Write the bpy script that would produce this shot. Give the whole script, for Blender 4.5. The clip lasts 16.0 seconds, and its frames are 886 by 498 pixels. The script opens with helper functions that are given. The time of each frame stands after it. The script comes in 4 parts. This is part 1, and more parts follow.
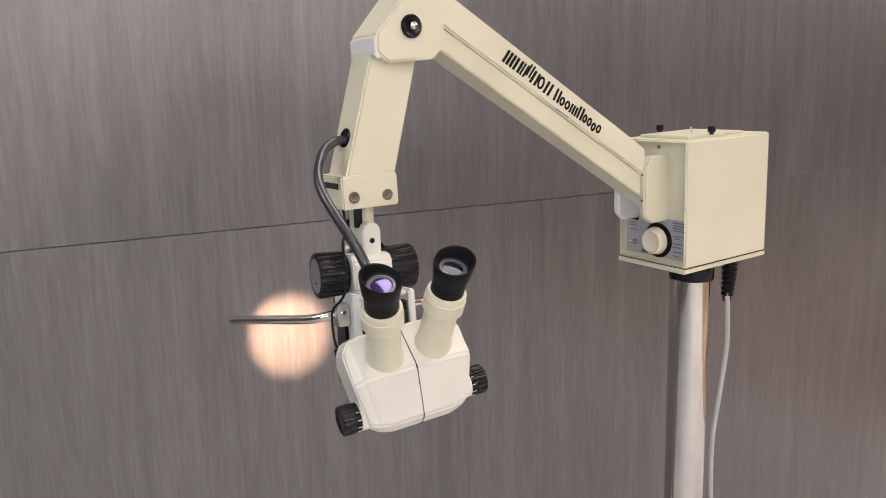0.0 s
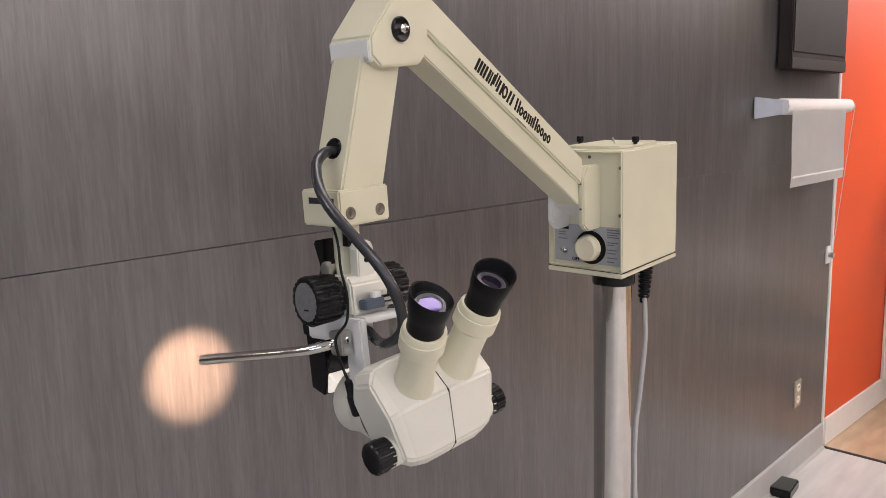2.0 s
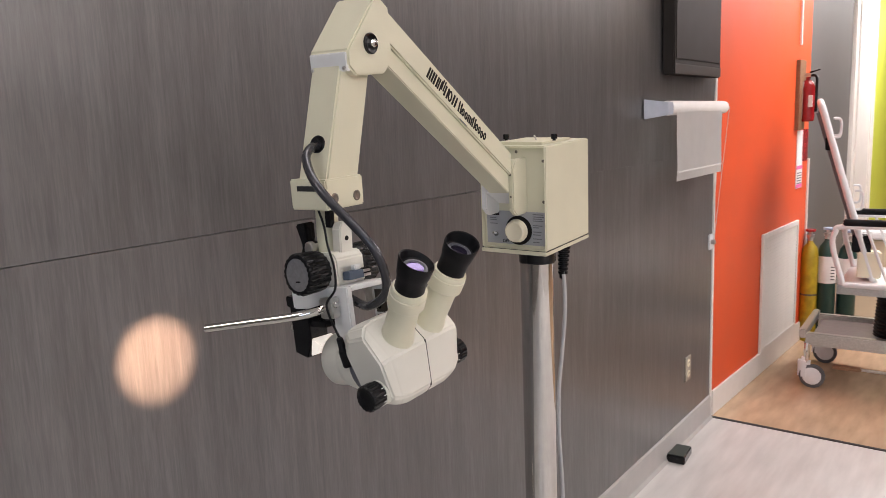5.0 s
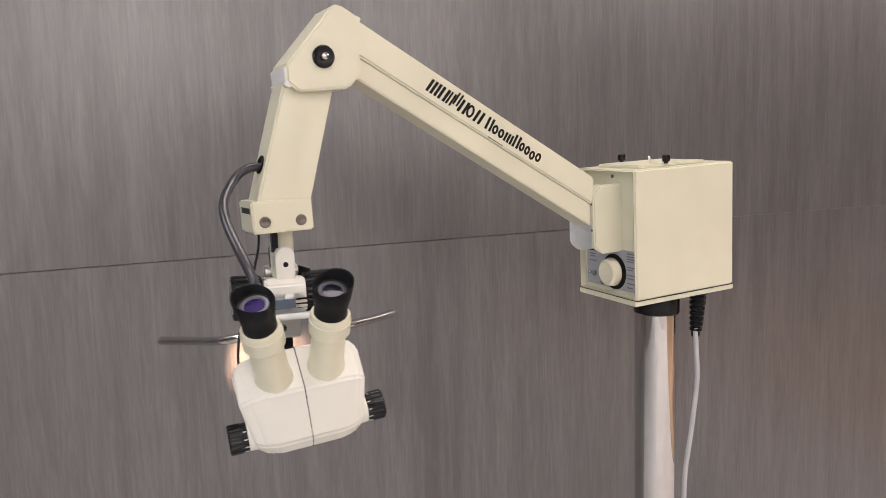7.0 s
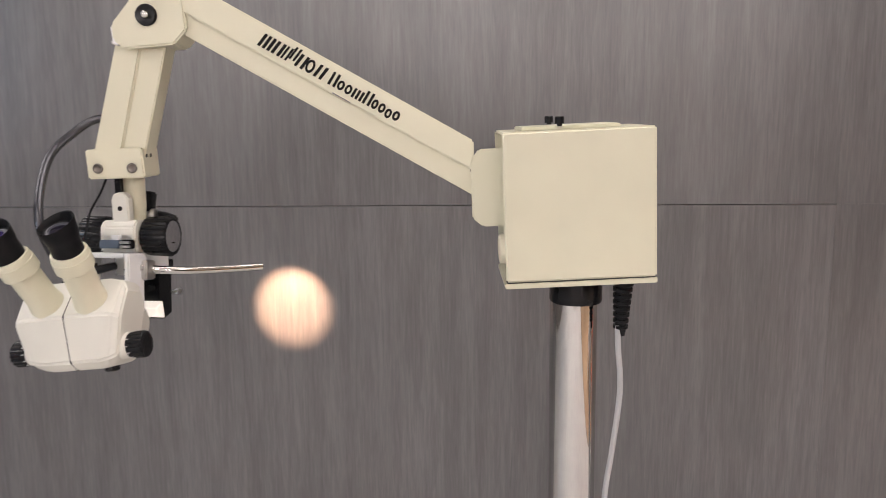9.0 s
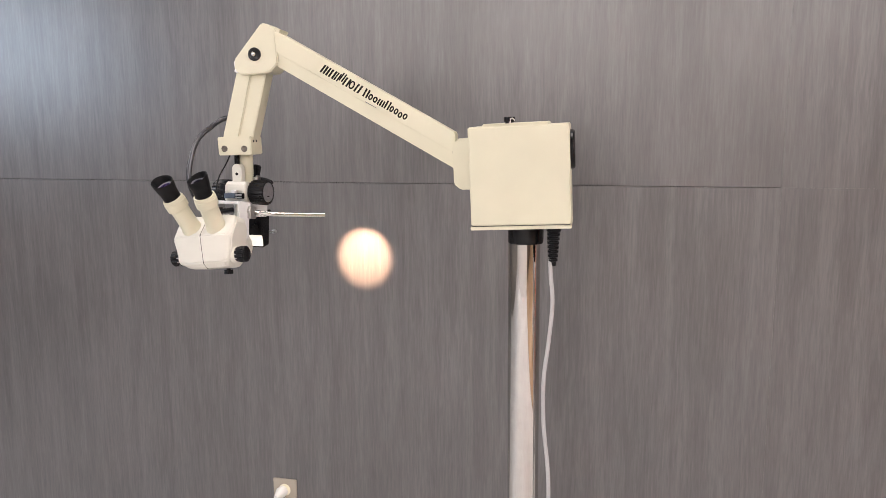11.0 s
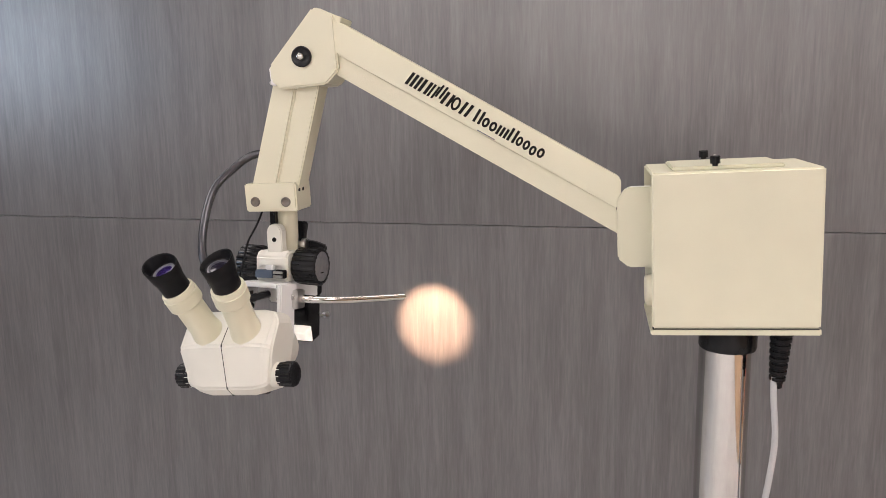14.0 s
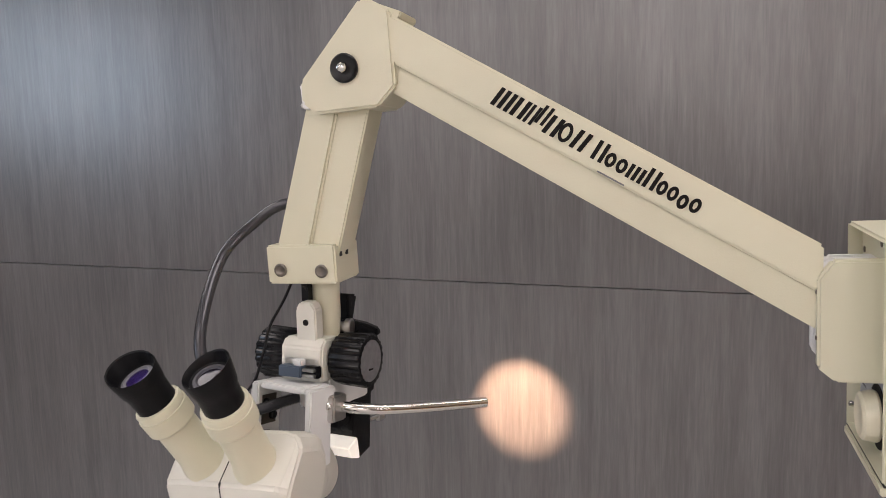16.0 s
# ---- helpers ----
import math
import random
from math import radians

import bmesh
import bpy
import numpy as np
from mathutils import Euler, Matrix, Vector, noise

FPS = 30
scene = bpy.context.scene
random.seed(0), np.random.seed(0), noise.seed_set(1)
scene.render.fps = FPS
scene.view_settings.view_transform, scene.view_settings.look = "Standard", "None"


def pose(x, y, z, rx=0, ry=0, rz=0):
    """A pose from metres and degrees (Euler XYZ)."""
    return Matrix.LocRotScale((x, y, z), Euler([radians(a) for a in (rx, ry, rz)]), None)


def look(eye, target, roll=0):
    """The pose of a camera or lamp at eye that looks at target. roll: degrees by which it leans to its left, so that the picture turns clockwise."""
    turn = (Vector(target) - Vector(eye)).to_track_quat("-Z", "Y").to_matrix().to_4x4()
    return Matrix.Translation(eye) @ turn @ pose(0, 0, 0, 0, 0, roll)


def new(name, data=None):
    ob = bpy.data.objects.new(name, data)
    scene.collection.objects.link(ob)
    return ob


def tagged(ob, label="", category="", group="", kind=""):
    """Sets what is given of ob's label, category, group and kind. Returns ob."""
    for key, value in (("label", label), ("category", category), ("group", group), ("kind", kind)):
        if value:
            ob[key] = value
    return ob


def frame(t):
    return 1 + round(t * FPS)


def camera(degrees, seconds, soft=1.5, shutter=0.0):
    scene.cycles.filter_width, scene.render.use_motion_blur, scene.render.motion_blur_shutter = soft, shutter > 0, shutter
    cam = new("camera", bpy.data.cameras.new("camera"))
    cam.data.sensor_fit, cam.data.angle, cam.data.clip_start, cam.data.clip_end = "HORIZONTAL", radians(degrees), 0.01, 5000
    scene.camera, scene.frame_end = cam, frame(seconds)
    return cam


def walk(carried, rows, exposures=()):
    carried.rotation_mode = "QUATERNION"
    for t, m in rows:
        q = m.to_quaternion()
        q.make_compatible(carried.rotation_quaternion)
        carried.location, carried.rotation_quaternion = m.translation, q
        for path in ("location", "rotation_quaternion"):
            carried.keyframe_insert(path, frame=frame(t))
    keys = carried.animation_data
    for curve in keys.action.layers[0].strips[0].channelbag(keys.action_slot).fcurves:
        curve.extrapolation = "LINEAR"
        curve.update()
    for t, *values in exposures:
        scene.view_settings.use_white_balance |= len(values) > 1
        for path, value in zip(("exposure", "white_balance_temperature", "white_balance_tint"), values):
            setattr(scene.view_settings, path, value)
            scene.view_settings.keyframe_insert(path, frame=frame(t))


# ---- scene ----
cam = camera(60.5, 16.0, 0.8, 0.25)
PATH = [
    (0, (0.531, 0.331, 1.517), (1.48, 2.054, 1.154), -1.5),
    (0.5, (0.529, 0.307, 1.512), (1.547, 1.994, 1.165), -0.6),
    (1, (0.448, 0.35, 1.512), (1.559, 1.979, 1.181), -1.5),
    (1.5, (0.363, 0.421, 1.51), (1.656, 1.911, 1.181), -2.0),
    (2, (0.381, 0.498, 1.508), (1.778, 1.892, 1.187), -1.8),
    (2.5, (0.382, 0.589, 1.509), (1.865, 1.892, 1.189), -2.5),
    (3, (0.29, 0.674, 1.508), (1.923, 1.774, 1.157), -3.7),
    (3.5, (0.201, 0.707, 1.496), (1.892, 1.712, 1.132), -3.3),
    (4, (0.19, 0.662, 1.502), (1.883, 1.667, 1.147), -2.3),
    (4.5, (0.173, 0.546, 1.51), (1.822, 1.626, 1.17), -1.8),
    (5, (0.217, 0.453, 1.506), (1.788, 1.647, 1.183), -2.2),
    (5.2, (0.257, 0.443, 1.511), (1.784, 1.695, 1.196), -2.7),
    (7.3, (0.803, 0.208, 1.494), (1.434, 2.087, 1.224), -0.8),
    (7.5, (0.882, 0.193, 1.491), (1.436, 2.092, 1.201), -0.2),
    (8, (1.06, 0.191, 1.482), (1.476, 2.12, 1.161), -0.5),
    (8.2, (1.103, 0.219, 1.48), (1.468, 2.16, 1.164), -1.0),
    (8.5, (1.161, 0.251, 1.477), (1.382, 2.216, 1.175), -1.6),
    (9, (1.309, 0.186, 1.473), (1.182, 2.157, 1.154), -0.6),
    (9.5, (1.386, 0.066, 1.469), (1.048, 2.01, 1.145), -0.3),
    (9.7, (1.433, 0.003, 1.464), (1.046, 1.943, 1.146), -0.2),
    (11.8, (1.634, -0.307, 1.461), (1.124, 1.601, 1.15), -0.9),
    (12, (1.608, -0.258, 1.492), (1.096, 1.645, 1.149), -1.4),
    (12.5, (1.467, -0.151, 1.478), (1.002, 1.77, 1.175), -1.8),
    (13, (1.382, -0.023, 1.48), (0.957, 1.907, 1.176), -2.1),
    (13.5, (1.331, 0.126, 1.532), (0.869, 2.044, 1.201), -1.8),
    (14, (1.309, 0.205, 1.529), (0.812, 2.112, 1.188), -0.9),
    (14.5, (1.317, 0.246, 1.53), (0.779, 2.141, 1.184), 0.5),
    (15, (1.312, 0.317, 1.534), (0.657, 2.175, 1.188), 0.1),
    (15.5, (1.22, 0.402, 1.53), (0.566, 2.269, 1.24), -1.7),
    (16, (1.218, 0.485, 1.532), (0.52, 2.342, 1.277), -1.2),
]
walk(cam, [(t, look(eye, target, roll)) for t, eye, target, roll in PATH], exposures=((0, -0.30), (1.5, -0.52), (2.5, -0.60), (4, -0.64), (5.2, -0.60), (7.4, -0.30), (8.5, -0.46), (9.5, -0.34), (12, -0.08), (13, -0.22), (14.5, -0.42), (15.2, -0.54), (16, -0.64)))

# ---- world, large lights, exposure ----
world = bpy.data.worlds.new("sky")
scene.world = world
world.use_nodes = True
wn = world.node_tree.nodes
sky = wn.new("ShaderNodeTexSky")
sky.sky_type, sky.sun_disc = "NISHITA", False
sky.sun_elevation, sky.sun_rotation = radians(40), radians(250)
world.node_tree.links.new(sky.outputs[0], wn["Background"].inputs[0])
wn["Background"].inputs[1].default_value = 0.1


def area_lamp(name, where, target, sx, sy, watts, colour):
    data = bpy.data.lights.new(name, "AREA")
    data.shape, data.size, data.size_y, data.energy, data.color = "RECTANGLE", sx, sy, watts, colour
    ob = new(name, data)
    ob.matrix_world = look(where, target)
    return tagged(ob, kind="structure")


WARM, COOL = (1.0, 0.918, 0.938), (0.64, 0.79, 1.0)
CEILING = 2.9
# Assumed ceiling lamps, all unseen; places and watts are set to light the wall.
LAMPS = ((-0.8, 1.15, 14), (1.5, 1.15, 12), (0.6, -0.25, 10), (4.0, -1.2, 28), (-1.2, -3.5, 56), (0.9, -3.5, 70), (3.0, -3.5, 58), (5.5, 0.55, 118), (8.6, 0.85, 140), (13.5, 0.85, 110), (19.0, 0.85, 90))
# The y = -3.5 row and the x = 4.0 lamp are added fill.
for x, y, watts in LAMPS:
    area_lamp("assumed_ceiling_lamp", (x, y, CEILING - 0.05), (x, y, 0), 1.2, 0.6, watts, WARM)
area_lamp("window_light", (-2.95, -1.4, 2.1), (0, -0.6, 1.9), 1.6, 0.9, 42, COOL)

# ---- materials ----


def material(name, colour, rough=0.5, metal=0.0, vary=0.06, scale=30.0, bump=0.0, bump_scale=300.0, stretch=(1, 1, 1), spec=0.5, stain=0.0):
    m = bpy.data.materials.new(name)
    m.use_nodes = True
    nt = m.node_tree
    b = nt.nodes["Principled BSDF"]
    b.inputs["Roughness"].default_value, b.inputs["Metallic"].default_value = rough, metal
    b.inputs["Specular IOR Level"].default_value = spec
    co = nt.nodes.new("ShaderNodeTexCoord")
    mp = nt.nodes.new("ShaderNodeMapping")
    mp.inputs["Scale"].default_value = stretch
    nt.links.new(co.outputs["Object"], mp.inputs[0])
    n1 = nt.nodes.new("ShaderNodeTexNoise")
    n1.inputs["Scale"].default_value, n1.inputs["Detail"].default_value = scale, 5.0
    nt.links.new(mp.outputs[0], n1.inputs[0])
    ramp = nt.nodes.new("ShaderNodeValToRGB")
    ramp.color_ramp.elements[0].position, ramp.color_ramp.elements[1].position = 0.3, 0.7
    ramp.color_ramp.elements[0].color = (*[c * (1 - vary) for c in colour], 1)
    ramp.color_ramp.elements[1].color = (*[min(1, c * (1 + vary)) for c in colour], 1)
    nt.links.new(n1.outputs[0], ramp.inputs[0])
    out = ramp.outputs[0]
    if stain:
        n3 = nt.nodes.new("ShaderNodeTexNoise")
        n3.inputs["Scale"].default_value, n3.inputs["Detail"].default_value = scale * 0.12, 6.0
        nt.links.new(co.outputs["Object"], n3.inputs[0])
        mr = nt.nodes.new("ShaderNodeMapRange")
        mr.inputs[1].default_value, mr.inputs[2].default_value = 0.35, 0.7
        mr.inputs[3].default_value, mr.inputs[4].default_value = 1 - stain, 1 + stain * 0.5
        nt.links.new(n3.outputs[0], mr.inputs[0])
        mx = nt.nodes.new("ShaderNodeMix")
        mx.data_type, mx.blend_type = "RGBA", "MULTIPLY"
        mx.inputs[0].default_value = 1.0
        nt.links.new(out, mx.inputs[6])
        nt.links.new(mr.outputs[0], mx.inputs[7])
        out = mx.outputs[2]
    nt.links.new(out, b.inputs["Base Color"])
    rr = nt.nodes.new("ShaderNodeMapRange")
    rr.inputs[3].default_value, rr.inputs[4].default_value = max(0, rough - 0.06), min(1, rough + 0.06)
    nt.links.new(n1.outputs[0], rr.inputs[0])
    nt.links.new(rr.outputs[0], b.inputs["Roughness"])
    if bump:
        n2 = nt.nodes.new("ShaderNodeTexNoise")
        n2.inputs["Scale"].default_value, n2.inputs["Detail"].default_value = bump_scale, 4.0
        nt.links.new(mp.outputs[0], n2.inputs[0])
        bp = nt.nodes.new("ShaderNodeBump")
        bp.inputs["Strength"].default_value, bp.inputs["Distance"].default_value = bump, 0.001
        nt.links.new(n2.outputs[0], bp.inputs["Height"])
        nt.links.new(bp.outputs[0], b.inputs["Normal"])
    return m


def laminate():
    """Grey wood-grain laminate: fine vertical streaks over wider bands."""
    m = bpy.data.materials.new("grey wood-grain laminate")
    m.use_nodes = True
    nt = m.node_tree
    b = nt.nodes["Principled BSDF"]
    co = nt.nodes.new("ShaderNodeTexCoord")
    info = nt.nodes.new("ShaderNodeObjectInfo")
    add = nt.nodes.new("ShaderNodeVectorMath")
    add.operation = "MULTIPLY_ADD"
    add.inputs[1].default_value = (9, 0, 5)
    nt.links.new(info.outputs["Random"], add.inputs[0])
    nt.links.new(co.outputs["Object"], add.inputs[2])
    layers = []
    for stretch, scale, detail in (((230, 230, 13), 1.0, 4.0), ((520, 520, 34), 1.0, 3.0), ((30, 30, 2.2), 1.0, 3.0)):
        mp = nt.nodes.new("ShaderNodeMapping")
        mp.inputs["Scale"].default_value = stretch
        nt.links.new(add.outputs[0], mp.inputs[0])
        n = nt.nodes.new("ShaderNodeTexNoise")
        n.inputs["Scale"].default_value, n.inputs["Detail"].default_value = scale, detail
        n.inputs["Distortion"].default_value = 0.4
        nt.links.new(mp.outputs[0], n.inputs[0])
        layers.append(n.outputs[0])
    total = None
    for out, weight in zip(layers, (0.40, 0.22, 0.38)):
        k = nt.nodes.new("ShaderNodeMath")
        k.operation = "MULTIPLY_ADD"
        k.inputs[1].default_value = weight
        k.inputs[2].default_value = 0.0
        nt.links.new(out, k.inputs[0])
        if total:
            nt.links.new(total, k.inputs[2])
        total = k.outputs[0]
    ramp = nt.nodes.new("ShaderNodeValToRGB")
    e = ramp.color_ramp.elements
    e[0].position, e[0].color = 0.36, (0.062, 0.0600, 0.0605, 1)
    e[1].position, e[1].color = 0.64, (0.124, 0.1205, 0.1215, 1)
    mid = e.new(0.5)
    mid.color = (0.090, 0.0865, 0.0865, 1)
    nt.links.new(total, ramp.inputs[0])
    nt.links.new(ramp.outputs[0], b.inputs["Base Color"])
    b.inputs["Roughness"].default_value = 0.30
    b.inputs["Specular IOR Level"].default_value = 1.0
    bp = nt.nodes.new("ShaderNodeBump")
    bp.inputs["Strength"].default_value, bp.inputs["Distance"].default_value = 0.35, 0.0006
    nt.links.new(total, bp.inputs["Height"])
    nt.links.new(bp.outputs[0], b.inputs["Normal"])
    return m


def glow(name, colour, strength):
    m = bpy.data.materials.new(name)
    m.use_nodes = True
    b = m.node_tree.nodes["Principled BSDF"]
    b.inputs["Base Color"].default_value = (*colour, 1)
    b.inputs["Emission Color"].default_value = (*colour, 1)
    b.inputs["Emission Strength"].default_value = strength
    return m


LAMINATE = laminate()
CREAM = material("cream enamel", (0.65, 0.625, 0.475), 0.38, vary=0.025, scale=14, bump=0.12, bump_scale=900, stain=0.05)
WHITE_CAST = material("off-white stove enamel", (0.66, 0.645, 0.575), 0.42, vary=0.03, scale=22, bump=0.15, bump_scale=1100, stain=0.04)
PALE = material("pale grey plate", (0.72, 0.72, 0.71), 0.42, vary=0.03, scale=25, bump=0.08)
BLACK = material("black plastic", (0.008, 0.008, 0.009), 0.2, vary=0.2, scale=60, bump=0.1, bump_scale=700, spec=0.25)
RUBBER = material("black rubber", (0.008, 0.008, 0.009), 0.42, vary=0.25, scale=80, bump=0.2, bump_scale=900, spec=0.14)
HOSE = material("dark grey hose", (0.062, 0.062, 0.070), 0.25, 0.5, vary=0.15, scale=90, bump=0.1)
CHROME = material("chrome", (0.60, 0.588, 0.57), 0.05, 1.0, vary=0.04, scale=50)
STEEL = material("satin steel", (0.55, 0.54, 0.52), 0.32, 1.0, vary=0.1, scale=120)
SCREW = material("dark burnished screw", (0.16, 0.14, 0.12), 0.4, 0.8, vary=0.2, scale=200)
PANEL_GREY = material("grey control panel", (0.36, 0.365, 0.38), 0.4, vary=0.03, scale=60)
DISC = material("brushed grey disc", (0.30, 0.30, 0.31), 0.4, 0.6, vary=0.12, scale=200)
INK = material("black ink", (0.010, 0.009, 0.008), 0.6, vary=0.1, spec=0.12)
GREY_INK = material("grey ink", (0.16, 0.16, 0.17), 0.6, vary=0.1)
KNOB_IVORY = material("ivory plastic", (0.78, 0.725, 0.55), 0.3, vary=0.02)
BAND = material("dark grey band", (0.09, 0.09, 0.105), 0.45, vary=0.1)
# Left lens only: a violet base imitates the ceiling's reflection in its coating.
LENS = material("violet coated lens with reflection tint", (0.022, 0.012, 0.082), 0.07, vary=0.1, spec=0.9)
LENS.node_tree.nodes["Principled BSDF"].inputs["IOR"].default_value = 1.7
LENS.node_tree.nodes["Principled BSDF"].inputs["Specular Tint"].default_value = (0.62, 0.50, 1.0, 1)
LENS_RING = material("pale grey lens ring", (0.17, 0.17, 0.185), 0.4, vary=0.05)
LENS_DARK = material("dark lens", (0.012, 0.010, 0.02), 0.08, vary=0.1, spec=0.3)
BRASSY = material("dull bronze plate", (0.08, 0.066, 0.05), 0.4, 0.5, vary=0.15, scale=60)
BLUE_PLUG = material("blue-grey plug", (0.075, 0.10, 0.14), 0.45, vary=0.1)
CABLE = material("light grey cable", (0.42, 0.42, 0.42), 0.45, vary=0.05)
LAMP_GLOW = glow("lit lamp window", (1.0, 0.92, 0.82), 0.75)
DARK_GAP = material("dark gap", (0.02, 0.019, 0.018), 0.8)
PLASTER = material("white plaster", (0.72, 0.70, 0.67), 0.8, vary=0.03, scale=6, bump=0.15, bump_scale=200)
GREY_BEIGE = material("grey-beige wall paint", (0.20, 0.186, 0.172), 0.7, vary=0.04, scale=6, bump=0.15, bump_scale=200)
ORANGE = material("orange wall paint", (0.72, 0.092, 0.022), 0.5, vary=0.05, scale=4, bump=0.1, bump_scale=250, stain=0.06)
GREEN = material("lime wall paint", (0.55, 0.62, 0.06), 0.55, vary=0.04, scale=4, stain=0.05)
PURPLE = material("lilac wall paint", (0.36, 0.20, 0.46), 0.55, vary=0.04, scale=4)
AMBER = material("amber wall paint", (0.72, 0.36, 0.10), 0.55, vary=0.04, scale=4)
BLUE = material("dusty blue wall paint", (0.27, 0.34, 0.45), 0.55, vary=0.04, scale=4)
RED = material("red wall paint", (0.55, 0.07, 0.04), 0.55, vary=0.04, scale=4)
GREY_WALL = material("dark grey wall paint", (0.12, 0.115, 0.11), 0.55, vary=0.05, scale=5)
TAN_WALL = material("tan wall paint", (0.095, 0.072, 0.055), 0.6, vary=0.04, scale=5)
TRIM = material("white gloss trim", (0.74, 0.72, 0.68), 0.4, vary=0.03, scale=15)
BASE_GREY = material("light grey baseboard", (0.40, 0.39, 0.375), 0.5, vary=0.05, scale=15)
FLOOR_GREY = material("pale grey vinyl", (0.57, 0.557, 0.535), 0.38, vary=0.10, scale=3.5, stretch=(1, 6, 1), bump=0.05, stain=0.12)
FLOOR_TAN = material("polished tan board", (0.52, 0.37, 0.24), 0.22, vary=0.13, scale=5, stretch=(1, 4, 1), stain=0.2)
SCREEN = material("brown-black screen", (0.024, 0.020, 0.018), 0.6, vary=0.08, scale=10, spec=0.2)
PAPER = material("white paper", (0.78, 0.77, 0.75), 0.7, vary=0.03, scale=12, bump=0.2, bump_scale=60)
YELLOW = material("worn yellow paint", (0.50, 0.36, 0.02), 0.4, vary=0.2, scale=20, stain=0.3)
BOTTLE_GREEN = material("dark green paint", (0.012, 0.045, 0.035), 0.35, vary=0.15, scale=20)
EXT_RED = material("extinguisher red", (0.27, 0.009, 0.012), 0.25, vary=0.06)
BED_WHITE = material("white tube enamel", (0.76, 0.77, 0.78), 0.35, vary=0.04, scale=30)
UPHOLSTERY = material("grey vinyl upholstery", (0.12, 0.125, 0.13), 0.55, vary=0.1, scale=25, bump=0.2)
PINK = material("pink print", (0.8, 0.15, 0.4), 0.6)
WOOD = material("brown wood", (0.24, 0.13, 0.07), 0.5, vary=0.2, scale=20, stretch=(1, 1, 8))
CLOTH = material("dark cloth", (0.04, 0.045, 0.06), 0.9, vary=0.3, scale=20)

# ---- building helpers ----


def tf(bm, verts, m):
    bmesh.ops.transform(bm, matrix=m, verts=verts)


def box(bm, c, s, m=None):
    v = bmesh.ops.create_cube(bm, size=1.0)["verts"]
    tf(bm, v, (m or Matrix()) @ Matrix.Translation(c) @ Matrix.Diagonal((*s, 1)))
    return bm


def ring_frame(d):
    d = Vector(d).normalized()
    a = d.orthogonal().normalized()
    return d, a, d.cross(a)


def lathe(bm, p, d, rings, seg=32, flute=0, depth=0.0, slant=None, cap0=True, cap1=True):
    """Rings of (distance along d, radius) from p. flute: grooves round it; slant: (ring, direction, rise) tilts one ring."""
    d, a, b = ring_frame(d)
    p, rows = Vector(p), []
    for k, (t, r) in enumerate(rings):
        row = []
        for i in range(seg):
            w = 2 * math.pi * i / seg
            rr = r * (1 - depth * (0.5 + 0.5 * math.copysign(1, math.sin(flute * w)))) if flute and 0 < k < len(rings) - 1 else r
            o = a * math.cos(w) * rr + b * math.sin(w) * rr
            q = p + d * t + o
            if slant and k in slant[0]:
                q += d * (o.dot(Vector(slant[1])) / max(r, 1e-6) * slant[2])
            row.append(bm.verts.new(q))
        rows.append(row)
    for r0, r1 in zip(rows, rows[1:]):
        for i in range(seg):
            j = (i + 1) % seg
            bm.faces.new((r0[i], r0[j], r1[j], r1[i]))
    if cap0:
        bm.faces.new(list(reversed(rows[0])))
    if cap1:
        bm.faces.new(rows[-1])
    return bm


def rod(bm, p0, p1, r, seg=20):
    p0, p1 = Vector(p0), Vector(p1)
    return lathe(bm, p0, p1 - p0, [(0, r), ((p1 - p0).length, r)], seg)


def curve_points(pts, n=8):
    p = [Vector(q) for q in pts]
    p = [2 * p[0] - p[1], *p, 2 * p[-1] - p[-2]]
    out = []
    for i in range(1, len(p) - 2):
        a, b, c, d = p[i - 1:i + 3]
        for k in range(n):
            t = k / n
            out.append(0.5 * (2 * b + (c - a) * t + (2 * a - 5 * b + 4 * c - d) * t * t + (3 * b - a - 3 * c + d) * t ** 3))
    return out + [p[-2]]


def sweep(bm, pts, r, seg=12, n=8):
    p = curve_points(pts, n) if n else [Vector(q) for q in pts]
    d = (p[1] - p[0]).normalized()
    a, rows = d.orthogonal().normalized(), []
    for i, q in enumerate(p):
        d = (p[min(i + 1, len(p) - 1)] - p[max(i - 1, 0)]).normalized()
        a = (a - d * a.dot(d)).normalized()
        b = d.cross(a)
        rows.append([bm.verts.new(q + (a * math.cos(2 * math.pi * k / seg) + b * math.sin(2 * math.pi * k / seg)) * r) for k in range(seg)])
    for r0, r1 in zip(rows, rows[1:]):
        for i in range(seg):
            j = (i + 1) % seg
            bm.faces.new((r0[i], r0[j], r1[j], r1[i]))
    bm.faces.new(list(reversed(rows[0])))
    bm.faces.new(rows[-1])
    return bm


def loft(bm, sections):
    """Closed skin through equal polygons of 3D points."""
    rows = [[bm.verts.new(q) for q in s] for s in sections]
    n = len(rows[0])
    for r0, r1 in zip(rows, rows[1:]):
        for i in range(n):
            j = (i + 1) % n
            bm.faces.new((r0[i], r0[j], r1[j], r1[i]))
    bm.faces.new(list(reversed(rows[0])))
    bm.faces.new(rows[-1])
    return bm


def prism_uz(bm, poly, v0, v1):
    """A polygon of (x, z), thick from y = v0 to v1."""
    return loft(bm, [[(u, v, z) for u, z in poly] for v in (v0, v1)])


